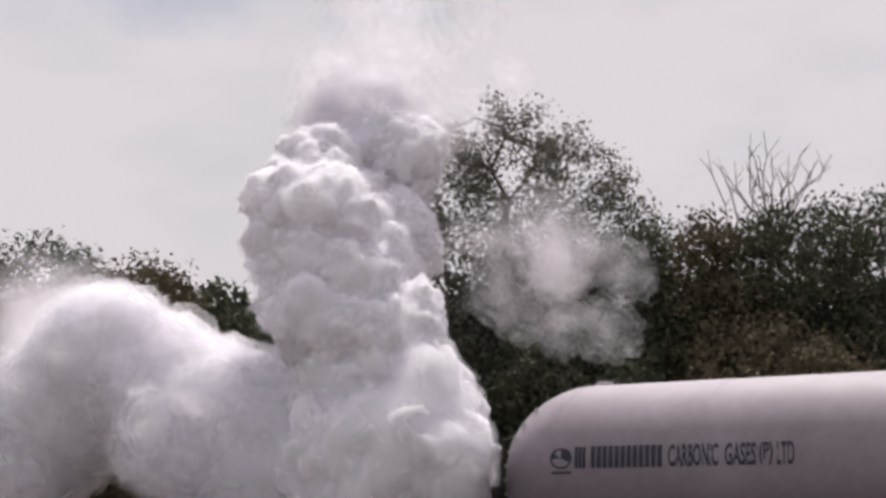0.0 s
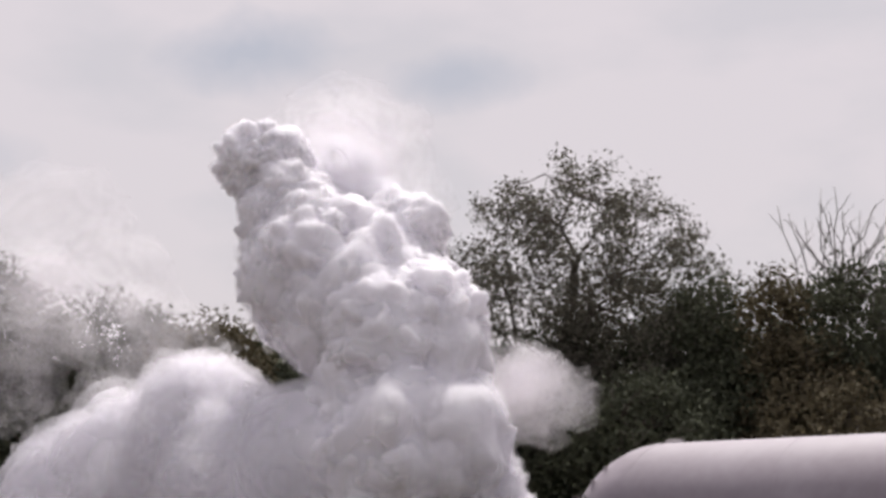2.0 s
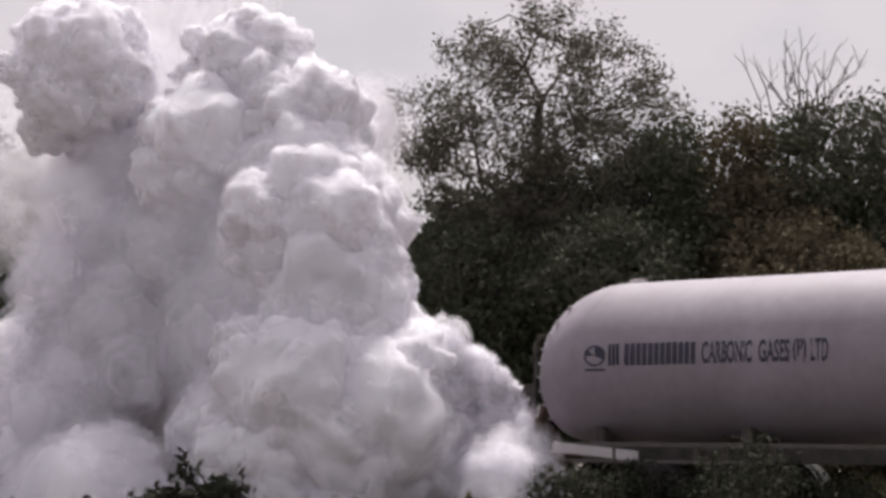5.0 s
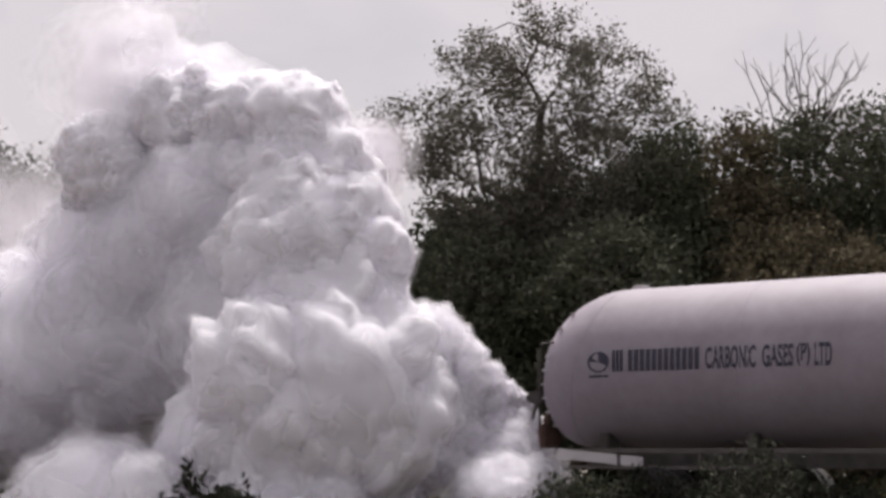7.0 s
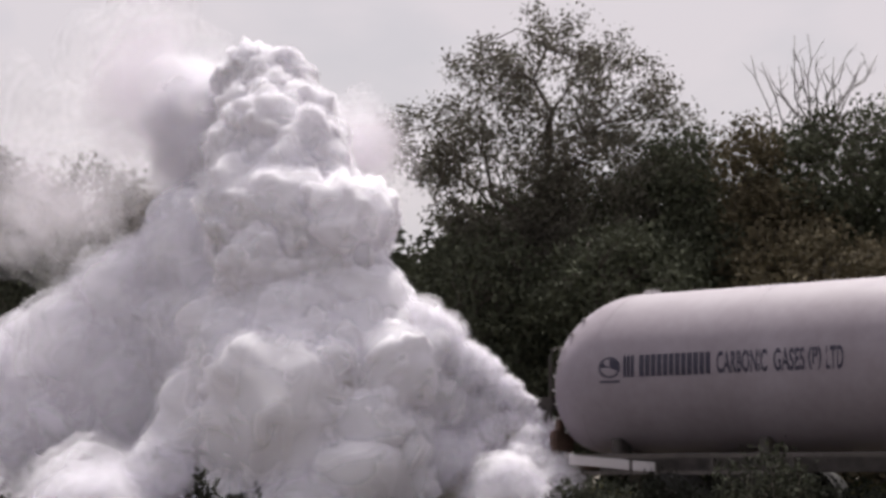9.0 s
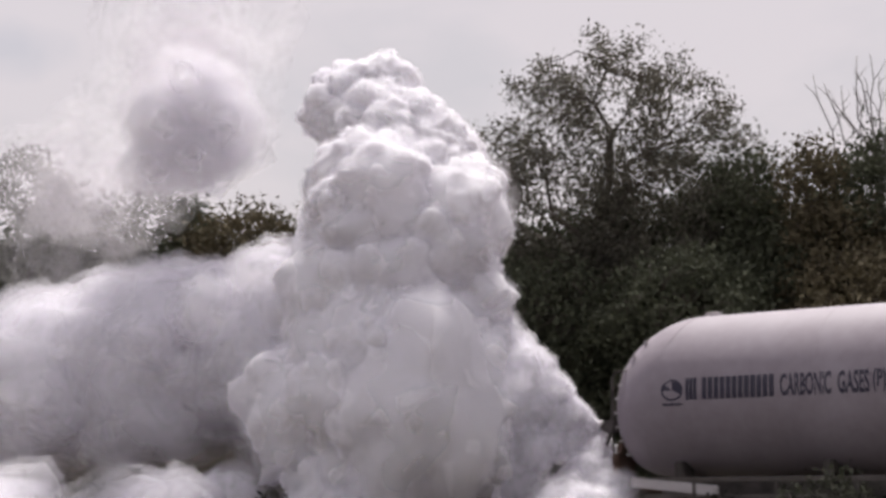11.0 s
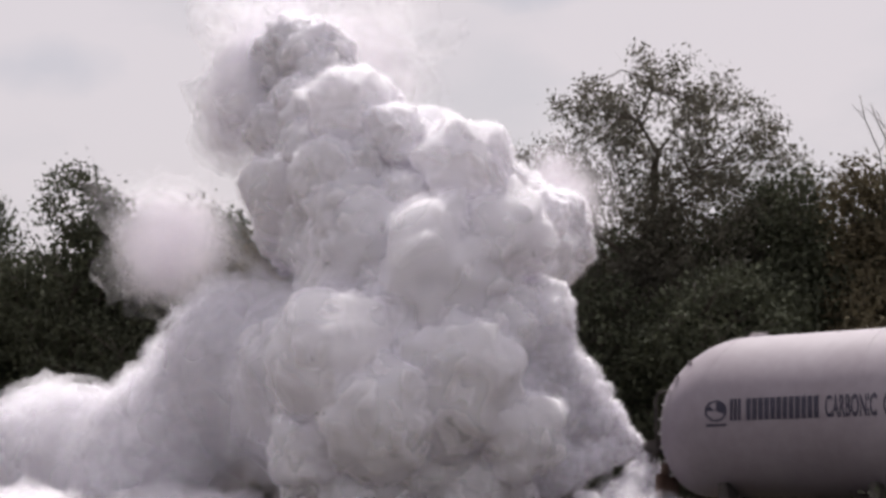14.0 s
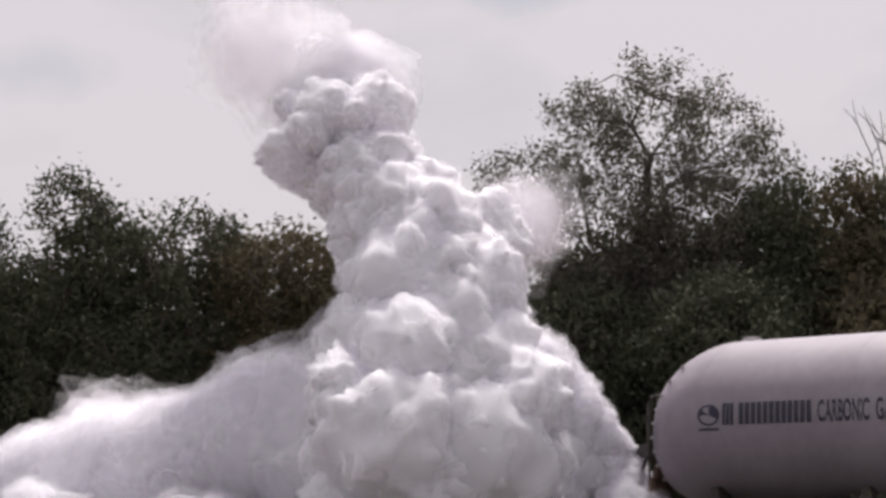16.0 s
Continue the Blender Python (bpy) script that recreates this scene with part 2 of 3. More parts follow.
def tree(x, y, height, lobes, label, material, seed, clumps=600, per=34, spread=0.22, leaf=0.15, trunk_r=0.2, fork=0.3, limbs=10, category="tree"):
    """A tree: tapered trunk and limbs, a crown of leaf clumps inside uneven lobes (dx, dz, rx, rz)."""
    rng = np.random.default_rng(seed)
    base = empty("tree", pose(x, y, 0), label, category)
    ends = []
    area = np.array([q[2] * q[3] * (q[4] if len(q) > 4 else 1.0) for q in lobes])
    for k in rng.choice(len(lobes), clumps, p=area / area.sum()):
        dx, dz, rx, rz = lobes[k][:4]
        u = rng.normal(0, 1, 3)
        u *= rng.uniform(0.35, 1.0) ** 0.5 / np.linalg.norm(u)
        ends.append((dx + u[0] * rx, u[1] * min(rx, 2.2), dz + u[2] * rz))
    ends = np.array(ends)
    bm = bmesh.new()
    top = np.array([lobes[0][0], 0, height * 0.78])
    stem = bent(rng, (0, 0, -0.15), top, 8, 0.025)
    tube(bm, stem, trunk_r, trunk_r * 0.28, 9)
    trunk = part("trunk", bm, M_BARK, base, smooth=True)
    heads = ends[rng.choice(len(ends), limbs, replace=False)]
    joints = []
    for h in heads:
        k = int(np.clip(round(8 * (fork + (0.9 - fork) * (h[2] / height) ** 2)), 2, 7))
        path = bent(rng, stem[k], h, 6, 0.05)
        bm = bmesh.new()
        tube(bm, path, trunk_r * 0.42, trunk_r * 0.09, 6)
        part("limb", bm, M_BARK, base, smooth=True)
        joints += path[2:]
    joints = np.array(joints + stem[4:])
    bm = bmesh.new()
    for e in ends[rng.choice(len(ends), min(len(ends), 260), replace=False)]:
        j = joints[np.argmin(np.linalg.norm(joints - e, axis=1))]
        tube(bm, bent(rng, j, e, 4, 0.06), 0.030, 0.010, 4)
    tagged(part("twig", bm, M_BARK, base, smooth=True), kind="stuff")
    leaves("crown", ends, per, spread, leaf, material, base, seed)
    return base


def bare_tree(x, y, height, label, seed, width=1.75):
    rng = np.random.default_rng(seed)
    base = empty("bare_tree", pose(x, y, 0), label, "tree")
    bm = bmesh.new()
    stem = bent(rng, (0, 0, -0.1), (0.0, 0, height * 0.74), 8, 0.015)
    tube(bm, stem, 0.16, 0.10, 7)
    part("trunk", bm, M_TWIG, base, smooth=True)
    for i in range(15):
        a = -1.0 + 2.0 * i / 14 + rng.normal(0, 0.06)
        tip = (width * a, rng.normal(0, 0.5), height * (1.0 - 0.06 * abs(a) - rng.uniform(0, 0.09)))
        path = bent(rng, stem[6 + i % 3], tip, 6, 0.03)
        bm = bmesh.new()
        tube(bm, path, 0.036, 0.011, 5)
        for k in (3, 4, 5):
            q = np.asarray(path[k])
            side = np.array([rng.choice([-1, 1]) * rng.uniform(0.15, 0.4), rng.normal(0, 0.2), rng.uniform(0.3, 0.7)])
            tube(bm, bent(rng, q, q + side, 3, 0.05), 0.016, 0.008, 4)
        part("branch", bm, M_TWIG, base, smooth=True)
    return base


def shrub(x, y, height, width, label, material, seed, clumps=40, per=26, leaf=0.08, spread=0.09):
    rng = np.random.default_rng(seed)
    base = empty("shrub", pose(x, y, 0), label, "shrub")
    ends = []
    for i in range(clumps):
        a, q = rng.uniform(0, math.tau), rng.uniform(0, 1) ** 0.5
        ends.append((width * 0.5 * q * math.cos(a), width * 0.35 * q * math.sin(a), height * rng.uniform(0.35, 1.0 - 0.3 * q)))
    for e in ends[::3]:
        bm = bmesh.new()
        tube(bm, bent(rng, (e[0] * 0.25, e[1] * 0.25, -0.05), e, 4, 0.05), 0.016, 0.005, 5)
        part("stem", bm, M_BARK, base, smooth=True)
    leaves("foliage", ends, per, spread, leaf, material, base, seed)
    return base


# ---- ground: one sheet of dry earth to the horizon ----
def build_ground():
    bm = bmesh.new()
    xs = [-900, -300, -120] + list(range(-60, 61, 2)) + [120, 300, 900]
    ys = [-600, -150, -40] + list(range(-10, 91, 2)) + [140, 300, 1500]
    grid = [[bm.verts.new((x, y, 0.06 * noise.noise(Vector((x * 0.17, y * 0.17, 3))) if -60 <= x <= 60 and 8 < y < 90 else 0.0)) for x in xs] for y in ys]
    for a, b in zip(grid, grid[1:]):
        for j in range(len(xs) - 1):
            bm.faces.new((a[j], a[j + 1], b[j + 1], b[j]))
    ob = part("ground", bm, M_GROUND, smooth=True)
    tagged(ob, "dry brown earth with sparse grass", "ground", kind="structure")
    rng = np.random.default_rng(5)
    pts = np.stack([rng.uniform(-16, 18, 5000), rng.uniform(12, 44, 5000), np.full(5000, 0.05)], -1)
    g = leaves("grass", pts, 5, 0.10, 0.22, M_GRASS, None, 8, -1.8)
    tagged(g, "sparse dry grass tufts on the earth", "grass", kind="stuff")


build_ground()

# ---- trees behind the tanker ----
tree(2.5, 45, 12.3, [(0.0, 10.7, 1.7, 1.8, 1.0), (-1.6, 10.4, 1.3, 1.5, 1.1), (1.7, 10.2, 1.5, 1.5, 1.0), (-3.2, 9.2, 1.3, 1.1, 1.5), (2.8, 8.9, 1.2, 1.3, 1.0),
                     (-1.4, 7.8, 2.2, 1.8, 1.5), (1.2, 7.6, 2.2, 1.9, 1.9), (0.0, 5.2, 2.9, 2.0, 1.5), (0.4, 3.0, 3.2, 1.8, 1.0)],
     "tall airy tree with grey-green feathery leaves and open branching", M_LEAF_AIRY, 11, clumps=1080, per=46, spread=0.18, leaf=0.115, trunk_r=0.24, limbs=22)
for k, (tx, ty, th, lobes, mat, lab) in enumerate([
    (5.7, 44, 9.4, [(0, 7.6, 1.1, 1.7), (0.6, 5.4, 1.7, 2.2), (-0.3, 3.0, 2.0, 2.2)], M_LEAF, "slim dark green tree in a dense row"),
    (7.4, 43, 9.5, [(-0.2, 8.0, 0.7, 1.1), (0.4, 5.6, 1.6, 2.0), (0.0, 3.0, 2.2, 2.4)], M_LEAF_DRY, "brownish green tree in a dense row"),
    (9.8, 43.5, 10.2, [(0.0, 8.0, 1.7, 1.7), (-1.0, 7.2, 1.5, 2.0), (0.8, 5.0, 2.0, 2.6), (0, 2.8, 2.6, 2.4)], M_LEAF, "broad dark green tree in a dense row"),
    (12.3, 44.5, 10.4, [(-0.3, 8.4, 1.9, 1.7), (0.6, 6.0, 1.9, 2.3), (0, 3.2, 2.6, 2.6)], M_LEAF, "broad dark green tree in a dense row"),
    (15.2, 45, 10.0, [(0.0, 7.2, 2.0, 2.4), (0, 3.6, 2.6, 3.0)], M_LEAF_DRY, "brownish green tree in a dense row"),
    (4.0, 42, 6.6, [(0, 4.6, 2.2, 1.8), (0.3, 2.6, 2.4, 2.0)], M_LEAF, "low dark bushy tree below taller crowns"),
    (8.6, 41, 6.4, [(0, 4.3, 2.4, 1.8), (0, 2.2, 2.6, 1.8)], M_LEAF_DRY, "low brownish bushy tree below taller crowns"),
    (5.4, 46.5, 9.0, [(0, 7.1, 2.0, 1.8), (-0.8, 4.6, 2.4, 2.2)], M_LEAF, "dark green tree behind a dense row"),
    (2.8, 46.5, 9.0, [(0.3, 7.0, 2.2, 1.7), (-1.4, 6.4, 1.8, 1.6), (0, 4.4, 2.8, 2.4)], M_LEAF, "dark green tree behind a dense row"),
    (0.6, 43.5, 6.8, [(0, 4.6, 1.9, 1.9), (0, 2.4, 2.2, 2.0)], M_LEAF, "low dark bushy tree below taller crowns"),
    (-12.4, 45, 10.0, [(-0.1, 8.6, 0.9, 1.1), (0.9, 8.2, 0.5, 0.8), (0.9, 7.3, 1.2, 1.1), (-1.0, 6.2, 1.8, 1.6), (0.6, 4.2, 2.4, 2.4)], M_LEAF, "dark tree with knobbly crown"),
    (-9.6, 45.5, 9.2, [(0, 7.5, 1.8, 1.3), (1.2, 7.2, 1.0, 1.2), (-0.4, 5.2, 2.2, 2.0), (0.3, 3.2, 2.4, 2.2)], M_LEAF, "round dark green tree"),
    (-7.0, 45, 8.6, [(0, 6.8, 1.7, 1.4), (0.8, 5.0, 1.7, 1.8), (-0.4, 3.2, 2.2, 2.2)], M_LEAF_DRY, "olive brown tree with a rounded crown"),
    (-15.6, 46, 9.4, [(0.2, 7.6, 1.0, 1.6), (0, 5.6, 1.8, 2.2), (0, 3.0, 2.4, 2.4)], M_LEAF, "dark tree with knobbly crown"),
    (-4.6, 46, 7.2, [(0, 5.4, 1.8, 1.5), (0, 3.0, 2.2, 2.2)], M_LEAF, "low dark bushy tree"),
]):
    tree(tx, ty, th, lobes, lab, mat, 20 + k, clumps=560, per=50, spread=0.23, leaf=0.14, trunk_r=0.15, limbs=9)
bare_tree(9.9, 48, 12.6, "leafless pale tree standing above the green row", 5)

# far thicket that closes the gaps low down
def thicket():
    rng = np.random.default_rng(77)
    n = 4200
    x = rng.uniform(-22, 24, n)
    z = rng.uniform(0, 1, n) * (7.0 + 0.5 * np.sin(x * 0.9) + 0.4 * np.sin(x * 2.3 + 1) + 0.9 / (1 + np.exp(-(x - 7.0))))
    pts = np.stack([x, 48.5 + rng.normal(0, 0.6, n), z], -1)
    ob = leaves("thicket", pts, 26, 0.38, 0.36, M_LEAF, None, 78)
    tagged(ob, "dense dark thicket behind the trees", "thicket", kind="stuff")


thicket()

# ---- shrubs in front ----
shrub(-2.02, 15.0, 1.36, 1.10, "dark leafy shrub among dry grass", M_LEAF_DARK, 41, clumps=80, per=24, leaf=0.11, spread=0.065)
shrub(-3.75, 15.0, 1.22, 0.50, "dark leafy shrub with upright shoots", M_LEAF_DARK, 42, clumps=22, per=18, leaf=0.09, spread=0.055)
shrub(-3.10, 14.6, 1.10, 0.35, "small dark shrub among dry grass", M_LEAF_DARK, 43, clumps=12, per=14, leaf=0.08, spread=0.045)
shrub(3.75, 22.4, 1.55, 1.25, "sparse shrub with small pale leaves beside the tanker", M_LEAF_SHRUB, 44, clumps=80, per=14, leaf=0.075, spread=0.10)
shrub(1.75, 24.4, 1.05, 1.20, "low dark green shrub below the tanker's end", M_LEAF_SHRUB, 45, clumps=80, per=26, leaf=0.07, spread=0.10)
# the shade under the tank is put into the leaf colour of these three
shrub(2.75, 25.1, 1.02, 1.40, "dense shrub beside the tanker's wheels, leaf colour darkened for shade", M_LEAF_DARK, 46, clumps=110, per=26, leaf=0.075, spread=0.11)
shrub(3.95, 24.2, 0.98, 1.50, "dense shrub beside the tanker's wheels, leaf colour darkened for shade", M_LEAF_DARK, 47, clumps=110, per=26, leaf=0.075, spread=0.11)
shrub(5.10, 23.3, 0.95, 1.50, "dense shrub beside the tanker, leaf colour darkened for shade", M_LEAF_DARK, 48, clumps=110, per=26, leaf=0.075, spread=0.11)


# ---- the tanker: local x runs along the tank from its rear seam, -y is the lettered side ----
TANK_R, TANK_L = 1.2, 9.6
TANK_AXIS = 2.46
tanker = empty("tanker_trailer", pose(3.04, 26.9, 0, 0, 0, math.degrees(math.atan2(-2.4, 3.04))), "white tanker trailer with dark blue lettering, venting vapour at its rear", "tanker")


def tank_shell():
    seg = 64
    bm = bmesh.new()
    rows = []

    def ring(x, r, slant):
        out = []
        for j in range(seg):
            a = math.tau * j / seg
            out.append(bm.verts.new((x + slant * math.sin(a) + 0.006 * math.sin(5 * a + x), r * math.cos(a), TANK_AXIS + r * math.sin(a))))
        rows.append(out)

    seam = -0.57
    for k in range(1, 15):
        q = math.pi / 2 * k / 14
        ring(seam - 1.00 * math.cos(q), TANK_R * math.sin(q) ** 0.86, 0.34 * math.sin(q) ** 2)
    for k in range(1, 40):
        f = k / 39
        x = seam + f * (TANK_L - seam)
        ring(x, TANK_R, 0.34 * max(0, 1 - f * 5))
    for k in range(1, 9):
        q = math.pi / 2 * k / 9
        ring(TANK_L + 0.5 * math.sin(q), TANK_R * math.cos(q), 0)
    for a, b in zip(rows, rows[1:]):
        for j in range(seg):
            bm.faces.new((a[j], b[j], b[(j + 1) % seg], a[(j + 1) % seg]))
    bm.faces.new(rows[0][::-1])
    bm.faces.new(rows[-1])
    bmesh.ops.recalc_face_normals(bm, faces=bm.faces)
    return part("tank", bm, M_TANK, tanker, "dusty white painted cylindrical tank with a domed end", smooth=True)


tank = tank_shell()


def hoop(name, x, width, proud, slant, material):
    bm = bmesh.new()
    seg = 64
    rings = []
    for dx, r in ((0, TANK_R - 0.01), (0, TANK_R + proud), (width, TANK_R + proud), (width, TANK_R - 0.01)):
        rings.append([bm.verts.new((x + dx + slant * math.sin(math.tau * j / seg), r * math.cos(math.tau * j / seg), TANK_AXIS + r * math.sin(math.tau * j / seg))) for j in range(seg)])
    for a, b in zip(rings, rings[1:]):
        for j in range(seg):
            bm.faces.new((a[j], b[j], b[(j + 1) % seg], a[(j + 1) % seg]))
    part(name, bm, material, tanker, smooth=False)


hoop("weld_band", -0.55, 0.03, 0.004, 0.34, M_TANK)
for hx in (2.15, 4.9, 7.6):
    hoop("weld_band", hx, 0.025, 0.004, 0, M_TANK)

# pale steps on the domed end
for k in range(9):
    bm = bmesh.new()
    dz = -0.86 + k * 0.21
    dy = -0.80 * math.sqrt(TANK_R ** 2 - dz ** 2)
    rad = math.hypot(dy, dz)
    sq = min(0.999, (rad / TANK_R) ** (1 / 0.86))
    x = -0.57 - 1.00 * math.sqrt(1 - sq * sq) + 0.34 * sq * sq * dz / rad
    box(bm, x - 0.02, dy - 0.02, TANK_AXIS + dz, 0.05, 0.24, 0.035, 0.008, pose(0, 0, 0, 0, 0, 38))
    part("rung", bm, M_HEAD, tanker, "pale step welded to the domed end")


def hatch():
    bm = bmesh.new()
    disc(bm, pose(0, 0, -0.01), 0.15, 0.08)
    disc(bm, pose(0, 0, 0.04), 0.11, 0.04)
    for k in range(6):
        a = math.tau * k / 6
        disc(bm, pose(0.13 * math.cos(a), 0.13 * math.sin(a), 0.035), 0.014, 0.03, 8)
    ob = part("manhole", bm, M_HEAD, tanker, "bolted manhole cover")
    ob.matrix_basis = pose(-0.08, 0, TANK_AXIS + TANK_R - 0.01)
    bm = bmesh.new()
    tube(bm, [(-0.16, 0, -0.03), (-0.16, 0, 0.07), (0.16, 0, 0.07), (0.16, 0, -0.03)], 0.012, 0.012)
    grip = part("grab_bar", bm, M_RAIL, ob)


hatch()


# lettering on the side facing the road, bent onto the shell
def on_shell(bm, lift=0.006):
    for v in bm.verts:
        a = v.co.z / TANK_R
        r = TANK_R + lift + v.co.y
        v.co = Vector((v.co.x, -r * math.cos(a), TANK_AXIS + r * math.sin(a)))


def word(text, x0, x1, z, h):
    cu = bpy.data.curves.new("letters", "FONT")
    cu.body, cu.size, cu.offset, cu.extrude = text, 1.0, 0.022, 0.006
    tmp = bpy.data.objects.new("letters", cu)
    scene.collection.objects.link(tmp)
    bpy.context.view_layer.update()
    me = bpy.data.meshes.new_from_object(tmp.evaluated_get(bpy.context.evaluated_depsgraph_get()))
    bpy.data.objects.remove(tmp)
    bm = bmesh.new()
    bm.from_mesh(me)
    bpy.data.meshes.remove(me)
    xs, ys = [v.co.x for v in bm.verts], [v.co.y for v in bm.verts]
    for v in bm.verts:
        v.co = Vector((x0 + (v.co.x - min(xs)) / (max(xs) - min(xs)) * (x1 - x0), -v.co.z * 0.3, z + ((v.co.y - min(ys)) / (max(ys) - min(ys)) - 0.5) * h))
    on_shell(bm)
    part("lettering", bm, M_BLUE, tanker, "dark blue painted word")


def bars(count, x0, x1, z, h):
    """Plain bars that stand for a name."""
    step = (x1 - x0) / count
    for k in range(count):
        bm = bmesh.new()
        box(bm, x0 + step * (k + 0.5), 0.0, z, step * 0.72, 0.006, h)
        bmesh.ops.subdivide_edges(bm, edges=[e for e in bm.edges if abs(e.verts[0].co.z - e.verts[1].co.z) > 0.1], cuts=3)
        on_shell(bm)
        part("name_bar", bm, M_BLUE, tanker, "dark blue painted bar")


TEXT_Z, TEXT_H = 0.07, 0.31
bars(3, 0.13, 0.33, TEXT_Z, TEXT_H)
bars(12, 0.40, 1.60, TEXT_Z, TEXT_H)
word("CARBONIC", 1.69, 2.48, TEXT_Z, TEXT_H)
word("GASES", 2.58, 3.05, TEXT_Z, TEXT_H)
word("(P)", 3.10, 3.30, TEXT_Z, TEXT_H)
word("LTD", 3.36, 3.62, TEXT_Z, TEXT_H)


def emblem():
    bm = bmesh.new()
    seg = 28
    outer = [bm.verts.new((-0.10 + 0.19 * math.cos(math.tau * k / seg), 0, 0.06 + 0.155 * math.sin(math.tau * k / seg))) for k in range(seg)]
    inner = [bm.verts.new((-0.10 + 0.155 * math.cos(math.tau * k / seg), 0, 0.06 + 0.125 * math.sin(math.tau * k / seg))) for k in range(seg)]
    for k in range(seg):
        bm.faces.new((outer[k], outer[(k + 1) % seg], inner[(k + 1) % seg], inner[k]))
    mid = bm.verts.new((-0.10, 0, 0.06))
    for k in range(seg):
        if k in (2, 3, 4, 5, 6, 26, 27, 0, 1) or 10 < k < 14:
            bm.faces.new((mid, inner[k], inner[(k + 1) % seg]))
    on_shell(bm, 0.005)
    part("emblem", bm, M_BLUE, tanker, "round dark blue emblem")
    bm = bmesh.new()
    box(bm, -0.10, 0, -0.145, 0.34, 0.005, 0.035)
    on_shell(bm)
    part("name_bar", bm, M_BLUE, tanker, "thin grey-blue bar under the emblem")


emblem()


def undercarriage():
    low = TANK_AXIS - TANK_R
    for y, nm in ((-0.95, "side_rail"), (0.95, "side_rail")):
        bm = bmesh.new()
        box(bm, 4.2, y, low - 0.03, 10.2, 0.10, 0.07, 0.012)
        part(nm, bm, M_RAIL, tanker, "dusty grey side rail")
    for y in (-0.45, 0.45):
        bm = bmesh.new()
        box(bm, 4.2, y, low - 0.16, 10.0, 0.09, 0.24, 0.012)
        part("chassis_beam", bm, M_STEEL, tanker)
    bm = bmesh.new()
    box(bm, 1.0, -0.98, low - 0.27, 3.6, 0.06, 0.05, 0.01)
    part("guard_rail", bm, M_RAIL, tanker, "dusty grey lower guard rail")
    bm = bmesh.new()
    box(bm, -0.25, -0.99, low - 0.13, 1.5, 0.04, 0.15, 0.01, pose(0, 0, 0, 0, 5, 0))
    part("mudguard", bm, M_HEAD, tanker, "dented pale mudguard")
    for x in (0.1, 1.45, 2.7, 4.55, 6.4):
        bm = bmesh.new()
        box(bm, x, -0.99, low - 0.16, 0.07, 0.05, 0.24, 0.008)
        part("strut", bm, M_STEEL, tanker)
    for x in (-0.3, 2.15, 4.9, 7.6):
        bm = bmesh.new()
        for y in (-0.62, 0.62):
            box(bm, x, y, low + 0.06, 0.16, 0.34, 0.34, 0.02)
        box(bm, x, 0, low - 0.04, 0.14, 1.9, 0.10, 0.01)
        part("saddle", bm, M_STEEL, tanker)
    for x in (4.55, 4.85):
        bm = bmesh.new()
        tube(bm, [(x, -0.98, low - 0.05), (x - 0.03, -0.98, 0.02)], 0.035, 0.03, 8)
        part("landing_leg", bm, M_RAIL, tanker)
    for x in (0.75, 2.05, 8.2):
        bm = bmesh.new()
        tube(bm, [(x, -0.9, 0.5), (x, 0.9, 0.5)], 0.07, 0.07, 10)
        axle = part("axle", bm, M_STEEL, tanker)
        for y in (-0.86, 0.86):
            bm = bmesh.new()
            disc(bm, pose(x, y, 0.5, 90), 0.5, 0.52, 32)
            bmesh.ops.bevel(bm, geom=[e for e in bm.edges if abs(e.calc_length()) < 0.2 and abs(e.verts[0].co.y - e.verts[1].co.y) < 1e-4], offset=0.05, segments=2, affect="EDGES")
            wheel = part("wheel", bm, M_RUBBER, tanker, "dark dual tyre", smooth=False)
            bm = bmesh.new()
            disc(bm, pose(x, y + math.copysign(0.262, y), 0.5, 90), 0.27, 0.02, 24)
            disc(bm, pose(x, y + math.copysign(0.28, y), 0.5, 90), 0.10, 0.05, 12)
            part("rim", bm, M_RAIL, wheel)
    # pipework and valve box at the rear end
    bm = bmesh.new()
    tube(bm, [(-1.62, -0.55, 1.0), (-1.62, -0.55, 2.75), (-1.60, -0.50, 2.86), (-1.30, -0.45, 2.90)], 0.022, 0.022, 8)
    part("vent_pipe", bm, M_STEEL, tanker, "thin dark upright pipe")
    bm = bmesh.new()
    box(bm, -1.66, -0.50, 2.04, 0.22, 0.26, 0.20, 0.02)
    disc(bm, pose(-1.80, -0.50, 2.05, 0, 90), 0.07, 0.12, 16)
    part("valve_box", bm, M_STEEL, tanker, "dark valve box that the vapour leaves")
    bm = bmesh.new()
    box(bm, -1.40, -0.60, 1.45, 0.12, 0.5, 0.36, 0.03)
    box(bm, -1.30, -0.75, 1.78, 0.10, 0.12, 0.34, 0.02, pose(0, 0, 0, 0, 20, 0))
    part("rear_bracket", bm, M_RUST, tanker, "rusty brown rear bracket")
    bm = bmesh.new()
    box(bm, -1.55, 0, low - 0.2, 0.12, 2.2, 0.12, 0.02)
    part("bumper", bm, M_RUST, tanker)
    bm = bmesh.new()
    tube(bm, [(-1.62, -0.62, 1.95), (-1.78, -0.60, 1.60), (-1.60, -0.60, 1.25)], 0.03, 0.03, 8)
    part("drain_pipe", bm, M_STEEL, tanker)


undercarriage()

# ---- the vapour plume: rigid billows that roll upward on its surface ----
NOZZLE = Vector((1.30, 27.75, 2.02))


